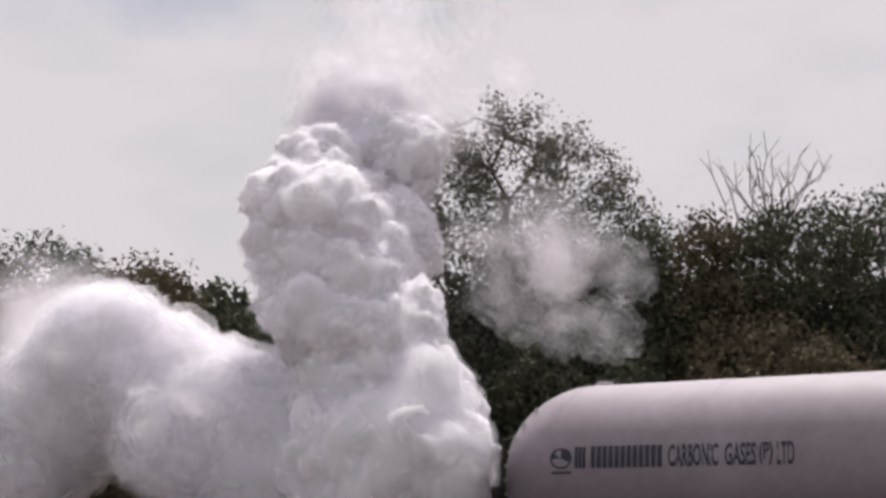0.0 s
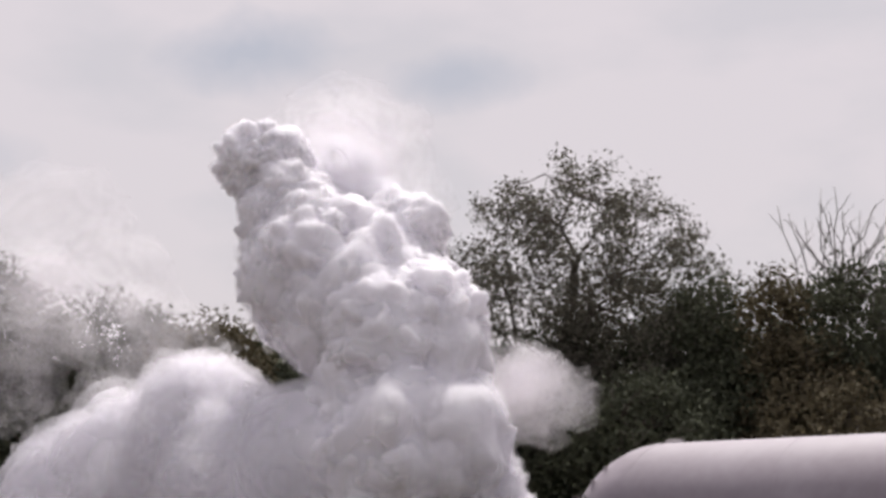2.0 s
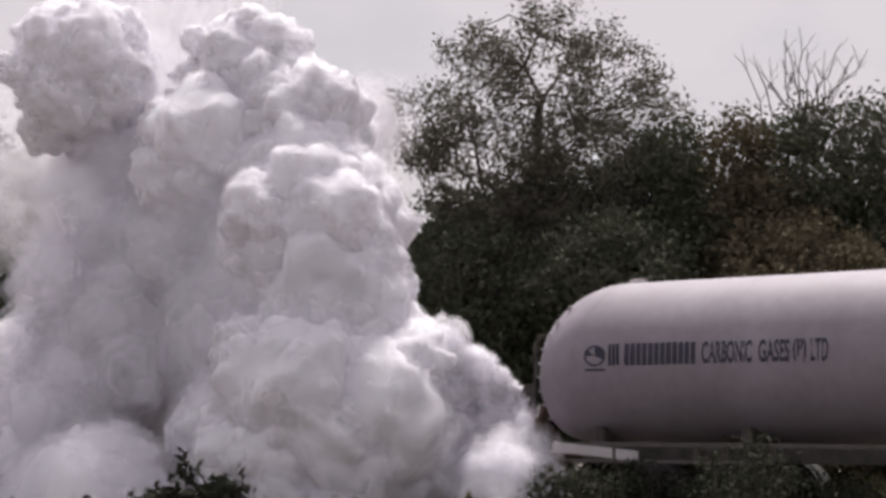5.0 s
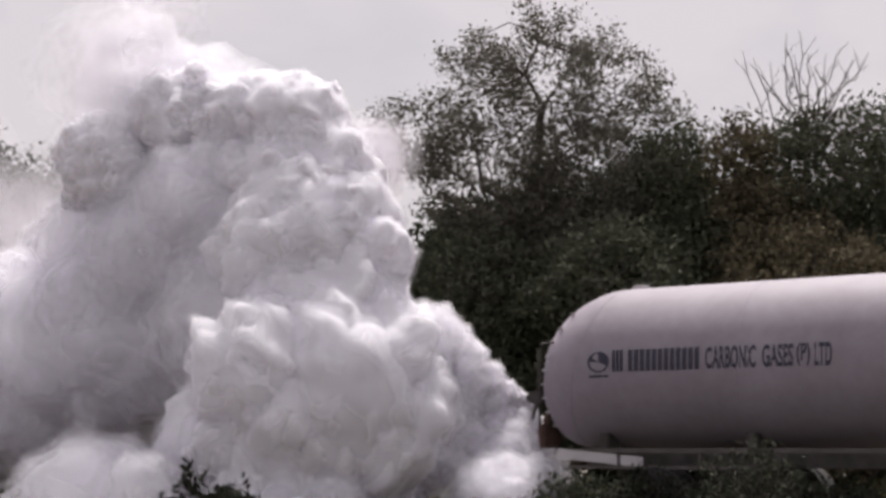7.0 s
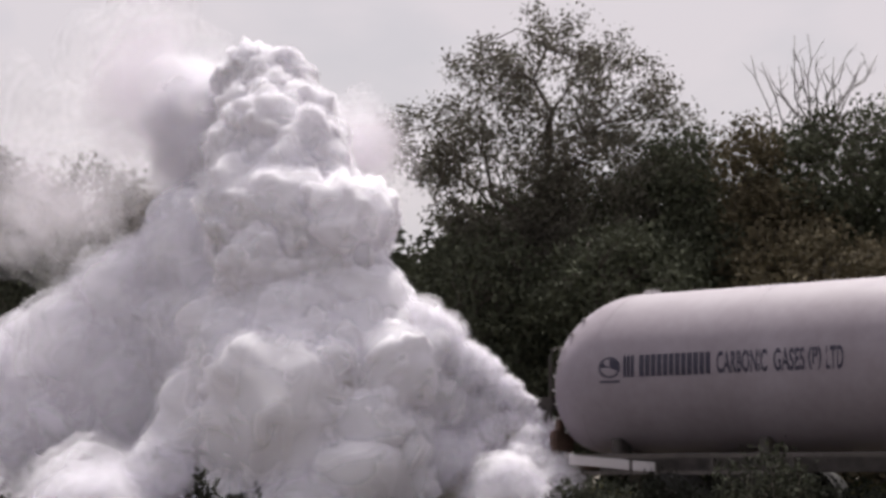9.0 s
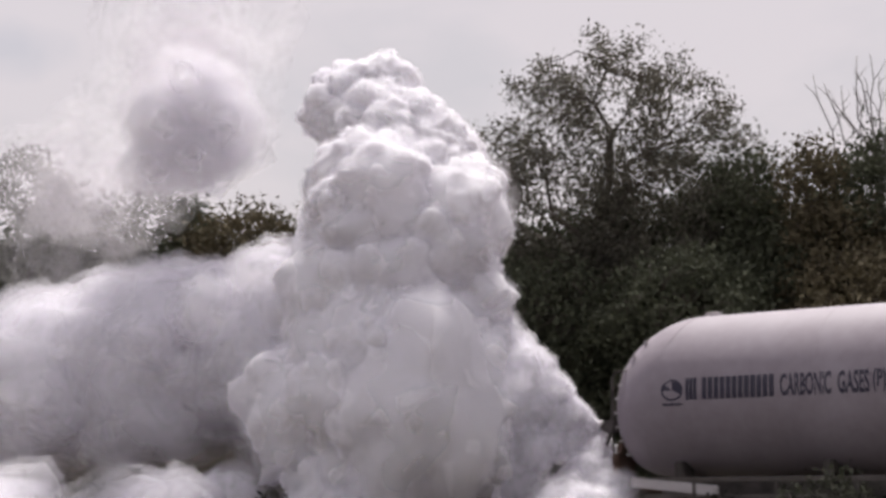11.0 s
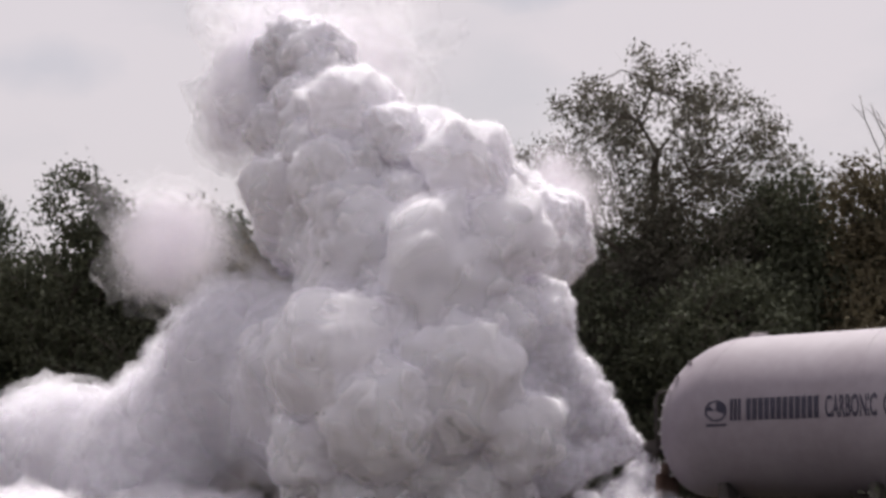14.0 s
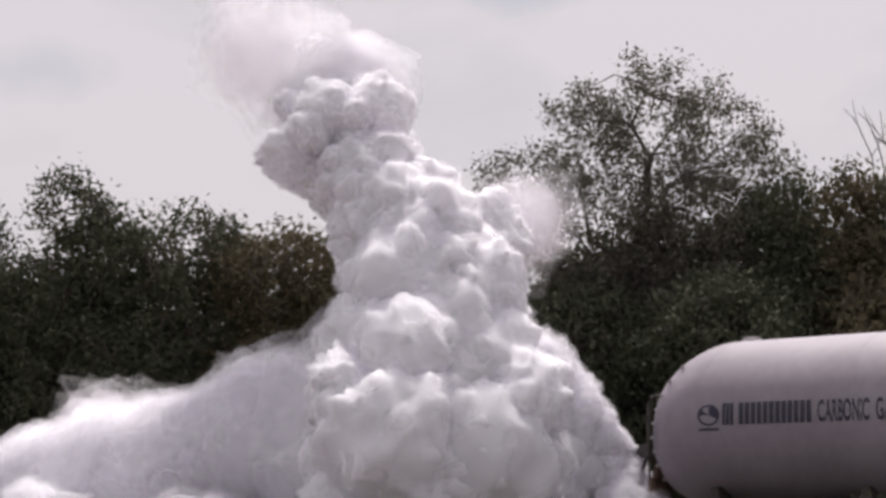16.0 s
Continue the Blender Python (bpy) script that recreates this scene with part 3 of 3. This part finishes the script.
def puff_mesh(name, seed, material, scale=1.0, rough=1.0, layer=0, detail=3):
    """A billow, or a thin shell about one, of radius about one."""
    shift = Vector((seed * 7.3, seed * 3.1, seed * 5.7 + layer * 0.12))

    def bulge(x):
        return math.sqrt(x * x + 0.0025)

    bm = bmesh.new()
    bmesh.ops.create_icosphere(bm, subdivisions=detail, radius=1.0)
    for v in bm.verts:
        p = v.co.normalized()
        q = p + 0.3 * rough * Vector(noise.noise_vector(p * 1.2 + shift))
        h = 0.72 + rough * (0.36 * bulge(noise.noise(q * 1.3 + shift)) + 0.30 * bulge(noise.noise(q * 2.5 + shift)) + 0.13 * bulge(noise.noise(q * 5.0 + shift)))
        if detail > 3:
            h += 0.045 * bulge(noise.noise(q * 9.5 + shift))
        v.co = p * h * scale
    me = bpy.data.meshes.new(name)
    bm.to_mesh(me)
    bm.free()
    me.materials.append(material)
    me.polygons.foreach_set("use_smooth", [True] * len(me.polygons))
    return me


def billow_kind(seed, core, detail, shells, inside=M_VAPOUR):
    """A dense core with the thin shells of vapour round it: radius, material, fineness."""
    return puff_mesh("billow", seed, inside, core, 1.0, 0, detail), [puff_mesh("fringe", seed, m, k, 1.0, 0, fine) for n, (k, m, fine) in enumerate(shells)]


PUFFS = [billow_kind(s, 0.96, 4, [(1.005, M_FRINGE, 3), (1.05, M_FRINGE_THIN, 3)]) for s in range(1, 8)]
PUFFS_LOW = [billow_kind(s, 0.80, 2, [(0.90, M_FRINGE, 2), (1.00, M_FRINGE, 3), (1.12, M_FRINGE_THIN, 3)], M_DRIFT) for s in range(21, 27)]
PUFFS_THIN = [(puff_mesh("billow", s, M_FRINGE, 0.55, 1.0, 0, 2), [puff_mesh("fringe", s, M_FRINGE_THIN, k, 1.1, n, fine) for n, (k, fine) in enumerate(((0.72, 2), (0.86, 3), (0.98, 3), (1.10, 3)))]) for s in range(31, 36)]
WISPS = [(puff_mesh("wisp", s, M_WISP, 0.30, 1.7, 0, 2), [puff_mesh("fringe", s, M_WISP, k, 1.7, n, fine) for n, (k, fine) in enumerate(((0.60, 2), (0.85, 3), (1.05, 3)))]) for s in range(10, 15)]


def new_billow(name, kind, parent, scale):
    """A billow with its thin fringes under it."""
    body, fringes = kind
    ob = new(name, body)
    ob.parent = parent
    ob.scale = scale
    for me in fringes:
        new("fringe", me).parent = ob
    return ob


def at_time(rows, t):
    return [float(np.interp(t, [r[0] for r in rows], [r[k] for r in rows])) for k in (1, 2, 3)]


STEPS = [k * 0.5 for k in range(33)]


def billows(plume, rows, depth, count, speed, meshes, seed, name="billow", ratio=0.46, core=True, loose=False):
    """One rolling heap of billows about a moving centre: rows of seconds, x, z, radius."""
    rng = np.random.default_rng(seed)
    mean = float(np.mean([r[3] for r in rows]))
    base = plume.matrix_basis.translation
    moves = []
    for i in range(count + (1 if core else 0)):
        inner = i == count
        size = 0.62 * min(r[3] for r in rows) + 0.2 if inner else mean * ratio * rng.choice([0.6, 0.8, 1.0, 1.2, 1.4]) * rng.uniform(0.9, 1.1)
        stretch = rng.uniform(0.85, 1.15, 3) if name != "wisp" else rng.uniform((0.7, 0.7, 0.5), (1.5, 0.9, 1.1))
        ob = new_billow(name, meshes[(i * 3 + seed) % len(meshes)], plume, [float(size * k) for k in stretch])
        g = math.pi * (3 - 5 ** 0.5) * i
        zz = 1 - 2 * (i + 0.5) / count if not inner else 0.0
        ring = math.sqrt(max(0, 1 - zz * zz))
        u = Vector((zz, ring * math.cos(g), ring * math.sin(g)))
        tilt = Euler([rng.uniform(0, 6.28) for _ in range(3)]).to_matrix().to_4x4()
        jitter = rng.uniform(0.35, 1.35) if name == "wisp" else rng.uniform(0.65, 1.25) if loose else rng.uniform(0.82, 1.12)
        keys = []
        for t in STEPS:
            x, z, r = at_time(rows, t)
            roll = Matrix.Rotation(-speed / mean * t, 4, "X")
            off = Vector((0, 0, 0)) if inner else (roll @ u) * max(0.12 * mean, r * jitter - (0.3 if name == "wisp" else 1.06) * size)
            pos = Vector((x, depth, z)) + off - base
            keys.append((t, Matrix.Translation(pos) @ roll @ tilt))
        moves.append((ob, keys))
    return moves


def between(a, b, share=0.5, swell=0.95):
    """The moving centre between two heaps."""
    rows = []
    for t in STEPS:
        p, q = at_time(a, t), at_time(b, t)
        rows.append((t, *[p[k] + (q[k] - p[k]) * share for k in (0, 1)], swell * (p[2] + (q[2] - p[2]) * share)))
    return rows


def jet(plume, foot, count, seed, aim, sink):
    """Small billows that shoot out of the valve into the foot of the plume, sway to and fro and grow with distance."""
    rng = np.random.default_rng(seed)
    base = plume.matrix_basis.translation
    moves = []
    for i in range(count):
        lane = (i + 0.3) / count
        size = 0.09 + 0.50 * lane
        ob = new_billow("billow", PUFFS_LOW[i % len(PUFFS_LOW)], plume, (size, size, size))
        a0 = rng.uniform(0, math.tau)
        tilt = Euler([rng.uniform(0, 6.28) for _ in range(3)]).to_matrix().to_4x4()
        keys = []
        for t in STEPS:
            x, z, r = at_time(foot, t)
            goal = Vector((x + aim[0] * r, 27.2, z + aim[1] * r))
            way = (goal - NOZZLE).normalized()
            inward = Vector((way.z, 0, -way.x)) * (-1 if sink < 0 else 1)
            if inward.x > 0:
                inward = -inward
            along = 0.02 + 0.92 * lane + 0.06 * lane * math.sin(1.9 * t + a0)
            swing = Vector((0, math.cos(a0 + 1.3 * t), 0.6 * math.sin(a0 + 1.3 * t))) * 0.45 * lane
            p = NOZZLE.lerp(goal, along) + swing + inward * size * abs(sink)
            keys.append((t, Matrix.Translation(p - base) @ Matrix.Rotation(-1.1 * t, 4, "X") @ tilt))
        moves.append((ob, keys))
    return moves


def motions():
    foot = [
        (0, -0.29, 2.40, 1.30), (0.5, -0.45, 2.49, 1.38), (1, -0.89, 2.94, 1.73), (1.5, -1.10, 3.31, 1.73), (2, -1.07, 3.17, 1.47),
        (2.5, -1.81, 3.17, 1.90), (3, -2.15, 3.18, 2.51), (3.5, -2.29, 2.40, 3.11), (4, -1.90, 1.73, 2.34), (4.5, -1.76, 1.52, 2.34),
        (5, -1.84, 1.62, 2.34), (7.5, -2.04, 1.76, 2.42), (8.5, -2.21, 1.77, 2.42), (11, -1.89, 2.23, 2.34), (11.5, -1.70, 2.26, 2.08),
        (12, -1.76, 2.17, 2.16), (12.5, -2.20, 2.09, 2.34), (13, -2.22, 2.36, 2.51), (13.5, -2.32, 2.40, 2.60), (14, -2.37, 2.68, 2.77),
        (14.5, -1.48, 2.39, 2.34), (15, -1.69, 2.34, 2.25), (15.5, -1.81, 2.30, 2.42), (16, -1.92, 2.22, 2.51),
    ]
    trunk = [
        (0, -0.83, 4.42, 1.49), (0.5, -0.72, 4.17, 1.32), (1, -1.27, 4.89, 1.89), (1.5, -1.58, 5.00, 2.02), (2, -1.29, 5.13, 1.58),
        (2.5, -1.87, 4.95, 1.93), (3, -2.57, 5.05, 2.19), (3.5, -2.38, 4.51, 1.93), (4, -1.95, 4.19, 1.76), (4.5, -2.06, 3.98, 1.84),
        (5, -2.06, 4.16, 1.76), (7.5, -2.14, 4.40, 1.71), (8.5, -2.66, 4.33, 1.71), (11, -1.88, 5.06, 1.93), (11.5, -1.67, 5.10, 1.84),
        (12, -1.84, 4.47, 1.84), (12.5, -2.20, 4.56, 2.02), (13, -2.58, 4.67, 1.93), (13.5, -1.98, 4.79, 1.93), (14, -2.04, 4.81, 2.37),
        (14.5, -1.48, 4.69, 1.93), (15, -1.62, 4.20, 1.49), (15.5, -1.86, 4.15, 1.54), (16, -1.84, 4.43, 1.54),
    ]
    shoulder = [
        (0, -1.41, 6.12, 1.43), (0.5, -2.38, 5.76, 1.61), (1, -2.12, 6.43, 1.52), (1.5, -2.45, 6.36, 1.43), (2, -2.61, 6.48, 1.43),
        (2.5, -2.30, 6.49, 1.52), (3, -3.48, 6.59, 1.35), (3.5, -3.29, 6.40, 1.26), (4, -3.65, 6.16, 1.35), (4.5, -2.75, 6.40, 1.17),
        (5, -2.21, 6.22, 1.17), (7.5, -2.54, 6.29, 1.08), (8.5, -3.06, 6.13, 1.26), (11, -1.90, 6.33, 1.35), (11.5, -2.50, 6.85, 1.61),
        (12, -2.59, 6.10, 1.70), (12.5, -3.50, 6.40, 1.35), (13, -3.54, 6.13, 1.26), (13.5, -3.47, 6.46, 1.70), (14, -3.36, 6.37, 1.97),
        (14.5, -2.22, 6.61, 1.35), (15, -2.45, 6.09, 1.26), (15.5, -2.48, 6.04, 1.30), (16, -2.42, 5.69, 1.26),
    ]
    crown = [
        (0, -1.55, 7.35, 0.82), (0.5, -1.62, 8.22, 1.24), (1, -1.25, 8.05, 1.37), (1.5, -3.09, 8.37, 0.82), (2, -3.56, 8.39, 0.82),
        (2.5, -3.13, 7.82, 0.73), (3, -3.95, 7.55, 0.82), (3.5, -3.78, 7.92, 0.73), (4, -4.87, 7.67, 0.96), (4.5, -3.19, 7.44, 0.82),
        (5, -3.29, 7.35, 1.19), (7.5, -4.26, 6.51, 1.01), (8.5, -3.21, 7.26, 0.82), (11, -2.49, 7.39, 1.01), (11.5, -2.82, 8.11, 0.92),
        (12, -1.79, 7.12, 0.87), (12.5, -1.87, 7.97, 1.19), (13, -2.11, 6.57, 0.92), (13.5, -3.91, 7.71, 1.01), (14, -4.18, 8.50, 0.87),
        (14.5, -2.72, 8.25, 1.01), (15, -3.35, 7.82, 1.28), (15.5, -3.47, 7.67, 1.19), (16, -3.50, 7.21, 1.33),
    ]
    flank = [
        (0, -0.25, 7.53, 0.84), (0.5, 0.16, 5.82, 0.93), (1, 0.06, 6.31, 1.02), (1.5, -0.84, 7.49, 1.02), (2, -1.39, 7.14, 1.11),
        (2.5, -1.26, 7.53, 1.02), (3, -1.14, 7.06, 1.11), (3.5, -5.00, 6.17, 1.39), (4, -5.09, 5.94, 1.39), (4.5, -5.67, 6.86, 1.58),
        (5, -5.97, 7.15, 1.58), (7.5, -5.54, 5.65, 0.93), (8.5, -5.15, 4.81, 0.84), (11, -1.22, 6.10, 1.11), (11.5, -0.98, 6.99, 0.93),
        (12, -0.43, 6.02, 1.11), (12.5, -0.06, 5.71, 1.02), (13, -0.09, 5.54, 0.84), (13.5, -0.40, 5.41, 0.74), (14, -0.28, 5.53, 0.93),
        (14.5, -0.14, 5.79, 0.74), (15, 0.55, 5.82, 0.79), (15.5, 0.23, 4.73, 0.65), (16, -1.19, 5.52, 0.46),
    ]
    drift_a = [
        (0, -6.37, 2.76, 1.26), (0.5, -6.97, 2.98, 1.36), (1, -7.08, 3.30, 1.45), (1.5, -6.82, 2.83, 1.07), (2, -6.99, 2.74, 1.16),
        (2.5, -7.02, 2.45, 0.78), (3, -7.67, 1.82, 0.87), (3.5, -7.64, 1.39, 1.07), (4, -7.34, 1.15, 1.84), (4.5, -6.90, 1.14, 2.13),
        (5, -6.60, 1.43, 2.23), (7.5, -7.13, 3.01, 2.52), (8.5, -7.12, 1.88, 1.84), (11, -8.09, 3.01, 2.04), (11.5, -8.49, 3.07, 2.13),
        (12, -8.77, 2.64, 1.65), (12.5, -9.38, 2.17, 1.55), (13, -9.27, 1.00, 1.26), (13.5, -9.40, 1.13, 1.36), (14, -9.06, 1.81, 1.36),
        (14.5, -9.12, 1.70, 1.45), (15, -8.97, 1.92, 1.65), (15.5, -8.99, 1.77, 1.26), (16, -8.81, 1.40, 1.26),
    ]
    drift_b = [
        (0, -5.02, 4.23, 1.18), (0.5, -4.54, 4.06, 1.41), (1, -4.63, 3.43, 1.41), (1.5, -4.95, 3.36, 1.22), (2, -4.66, 3.84, 1.22),
        (2.5, -5.31, 2.35, 0.94), (3, -5.77, 1.91, 1.04), (3.5, -5.36, 1.42, 1.41), (4, -5.27, 2.39, 1.79), (4.5, -5.03, 2.84, 2.07),
        (5, -5.22, 3.31, 2.17), (7.5, -5.13, 3.51, 2.35), (8.5, -5.03, 2.77, 2.17), (11, -5.66, 3.20, 2.07), (11.5, -6.12, 3.26, 2.07),
        (12, -6.29, 2.67, 1.69), (12.5, -6.88, 1.08, 1.32), (13, -7.08, 1.55, 1.41), (13.5, -7.00, 1.50, 1.60), (14, -6.77, 1.88, 1.60),
        (14.5, -6.74, 2.52, 1.51), (15, -7.07, 2.18, 1.32), (15.5, -6.61, 1.66, 1.32), (16, -6.54, 1.76, 1.32),
    ]
    drift_c = [
        (0, -3.22, 3.07, 1.74), (0.5, -3.30, 2.81, 1.74), (1, -3.40, 3.02, 1.47), (1.5, -3.45, 3.50, 1.74), (2, -3.78, 3.06, 1.47),
        (2.5, -3.82, 2.88, 1.19), (3, -3.82, 2.72, 1.28), (3.5, -4.27, 2.88, 1.56), (4, -4.25, 4.30, 1.74), (4.5, -3.62, 4.46, 2.01),
        (5, -3.72, 4.74, 1.83), (7.5, -3.80, 4.92, 1.65), (8.5, -3.88, 4.28, 1.56), (11, -4.02, 3.41, 2.01), (11.5, -4.09, 3.27, 1.83),
        (12, -4.35, 2.06, 1.83), (12.5, -4.92, 1.61, 1.47), (13, -5.31, 2.26, 1.74), (13.5, -5.33, 2.67, 1.92), (14, -5.20, 3.42, 1.56),
        (14.5, -4.70, 2.38, 1.74), (15, -4.37, 2.14, 1.65), (15.5, -4.58, 2.00, 1.37), (16, -4.70, 2.29, 1.37),
    ]
    back = [
        (0, -0.84, 8.24, 1.45), (0.5, -1.72, 8.68, 1.17), (1, -1.22, 8.95, 1.27), (1.5, -2.90, 8.35, 1.17), (2, -2.40, 7.84, 1.26),
        (2.5, -2.22, 8.05, 1.65), (3, -1.07, 7.47, 1.45), (3.5, -4.92, 6.46, 1.64), (4, -6.44, 5.83, 1.73), (4.5, -5.68, 6.20, 2.01),
        (5, -5.20, 5.52, 2.20), (7.5, -4.41, 7.17, 1.63), (8, -4.07, 7.58, 1.35), (8.5, -3.81, 6.69, 1.44), (11, -5.49, 7.37, 1.36),
        (11.5, -4.00, 7.09, 1.26), (12, -2.03, 8.50, 1.36), (12.5, -2.52, 8.11, 1.36), (13, -5.20, 7.21, 1.21), (13.5, -5.13, 7.46, 1.36),
        (14, -4.92, 8.25, 1.66), (14.5, -4.58, 7.04, 1.65), (15, -3.36, 8.43, 1.07), (15.5, -3.98, 8.29, 1.27), (16, -3.62, 8.20, 1.36),
    ]
    veil_high = [
        (0, -0.28, 9.76, 1.87), (1, -1.15, 9.58, 1.48), (2, -2.31, 8.92, 1.28), (3, -2.03, 8.32, 1.58), (4, -2.62, 6.92, 1.18),
        (5, -4.85, 8.20, 1.97), (7.5, -5.89, 7.92, 1.08), (8.5, -5.36, 7.83, 1.08), (11, -5.71, 8.63, 1.48), (11.5, -5.99, 8.71, 1.38),
        (12, -1.60, 8.97, 1.38), (12.5, -1.49, 9.16, 1.48), (13, -1.85, 8.57, 1.48), (13.5, -2.18, 8.43, 1.08), (14, -3.48, 8.90, 1.28),
        (14.5, -4.66, 8.90, 1.48), (15, -5.13, 8.23, 1.28), (15.5, -5.06, 9.20, 1.08), (16, -5.09, 9.32, 1.08),
    ]
    veil_tree = [
        (0, 2.50, 6.01, 1.26), (0.5, 3.01, 5.82, 0.87), (1, 1.63, 5.83, 0.87), (1.5, 1.19, 5.56, 0.97), (2, 0.82, 4.92, 0.78),
        (3, -0.20, 6.41, 1.16), (3.5, -0.89, 6.42, 1.16), (4, -1.79, 6.64, 0.97), (5, -1.41, 6.60, 0.58), (7.5, -1.28, 6.06, 0.48),
        (8.5, -1.74, 6.56, 0.58), (11, -1.08, 6.29, 0.68), (11.5, -0.16, 6.60, 0.58), (12, -0.05, 6.50, 0.87), (12.5, -0.08, 5.30, 1.07),
        (13, 0.10, 5.71, 1.16), (13.5, -0.12, 5.58, 0.87), (14, -0.08, 6.40, 0.68), (14.5, 0.52, 5.47, 0.58), (15, 0.47, 5.22, 0.97),
        (15.5, 0.33, 4.48, 0.87), (16, -0.46, 5.98, 0.58),
    ]
    veil_low = [
        (0, -6.45, 4.90, 1.24), (1, -7.63, 5.48, 1.55), (2, -7.52, 6.56, 1.76), (3, -7.91, 7.23, 1.34), (3.5, -7.43, 6.03, 1.14),
        (4, -7.45, 6.21, 1.45), (5, -7.54, 5.87, 1.65), (7.5, -7.41, 5.07, 1.65), (8.5, -7.19, 6.15, 1.45), (11, -8.01, 6.77, 1.55),
        (11.5, -6.08, 6.04, 1.45), (12, -7.44, 5.09, 1.86), (12.5, -8.19, 3.43, 1.45), (13, -8.95, 3.33, 1.03), (13.5, -9.29, 2.44, 0.93),
        (14, -7.27, 5.99, 0.36), (14.5, -6.17, 7.13, 1.14), (15, -6.00, 5.35, 1.34), (15.5, -7.28, 2.90, 0.83), (16, -8.14, 2.30, 0.72),
    ]
    plume = empty("vapour_plume", pose(-1.6, 27.6, 0), "dense white billowing cold vapour rising from the tanker's rear valve", "vapour cloud")
    drift = empty("vapour_bank", pose(-5.5, 29.6, 0), "low white vapour bank drifting off the plume", "vapour cloud")
    moves = []
    moves += billows(plume, foot, 27.2, 28, 1.2, PUFFS, 1)
    moves += billows(plume, trunk, 27.6, 28, 1.4, PUFFS, 2)
    moves += billows(plume, shoulder, 28.2, 22, 1.3, PUFFS, 3)
    moves += billows(plume, crown, 28.8, 16, 1.2, PUFFS, 4)
    moves += billows(plume, flank, 29.2, 16, 1.1, PUFFS, 5, ratio=0.56)
    moves += billows(plume, back, 29.8, 24, 1.0, PUFFS_THIN, 17, ratio=0.46, core=False, loose=True)
    moves += billows(drift, drift_a, 30.5, 20, 0.8, PUFFS_LOW, 6, ratio=0.56)
    moves += billows(drift, drift_b, 29.6, 22, 0.9, PUFFS_LOW, 7, ratio=0.56)
    moves += billows(drift, drift_c, 28.8, 22, 1.0, PUFFS_LOW, 8, ratio=0.56)
    moves += billows(plume, between(foot, trunk), 27.5, 14, 1.3, PUFFS, 50, ratio=0.55, core=False)
    moves += billows(plume, between(trunk, shoulder), 27.9, 14, 1.3, PUFFS, 51, ratio=0.55, core=False)
    moves += billows(plume, between(shoulder, crown), 28.5, 13, 1.2, PUFFS, 52, ratio=0.55, core=False)
    moves += billows(plume, between(trunk, flank), 28.6, 11, 1.2, PUFFS, 53, ratio=0.55, core=False)
    moves += billows(drift, between(drift_a, drift_b), 30.0, 12, 0.8, PUFFS_LOW, 54, ratio=0.58, core=False)
    moves += billows(drift, between(drift_b, drift_c), 29.2, 12, 0.9, PUFFS_LOW, 55, ratio=0.58, core=False)
    moves += billows(drift, between(drift_c, foot), 28.2, 12, 1.0, PUFFS_LOW, 56, ratio=0.58, core=False)
    moves += jet(plume, foot, 22, 9, (0.68, 0.66), 0.7)
    moves += jet(plume, foot, 18, 10, (0.50, 0.15), 0.0)
    moves += jet(plume, foot, 16, 14, (0.55, -0.35), 0.0)
    moves += jet(plume, [(0, 1.45, 0.35, 0.3), (16, 1.40, 0.30, 0.3)], 12, 15, (0, 0), 0.0)
    moves += jet(plume, [(0, 0.75, 0.55, 0.3), (16, 0.70, 0.50, 0.3)], 12, 16, (0, 0), 0.0)
    # the heavy skirt of vapour that hugs the earth
    for k, (sx, sy, sz, sr) in enumerate([(-2.0, 26.2, 0.0, 1.7), (-5.0, 26.4, 0.0, 1.8), (-8.2, 27.0, 0.0, 1.8), (0.85, 26.6, 0.45, 0.95)]):
        moves += billows(drift, [(0, sx, sz, sr), (16, sx - 0.3, sz, sr)], sy, 11, 0.6, PUFFS_LOW, 30 + k, ratio=0.5)
    for rows, depth, seed in ((veil_high, 31.0, 11), (veil_tree, 30.5, 12), (veil_low, 32.5, 13)):
        veil = empty("vapour_wisp", pose(rows[0][1], depth, 0), "thin torn veil of vapour drifting off the plume", "vapour wisp", "torn vapour veils")
        moves += billows(veil, rows, depth, 15, 0.5, WISPS, seed, "wisp", 0.60, False)
    for ob, keys in moves:
        walk(ob, keys)


motions()
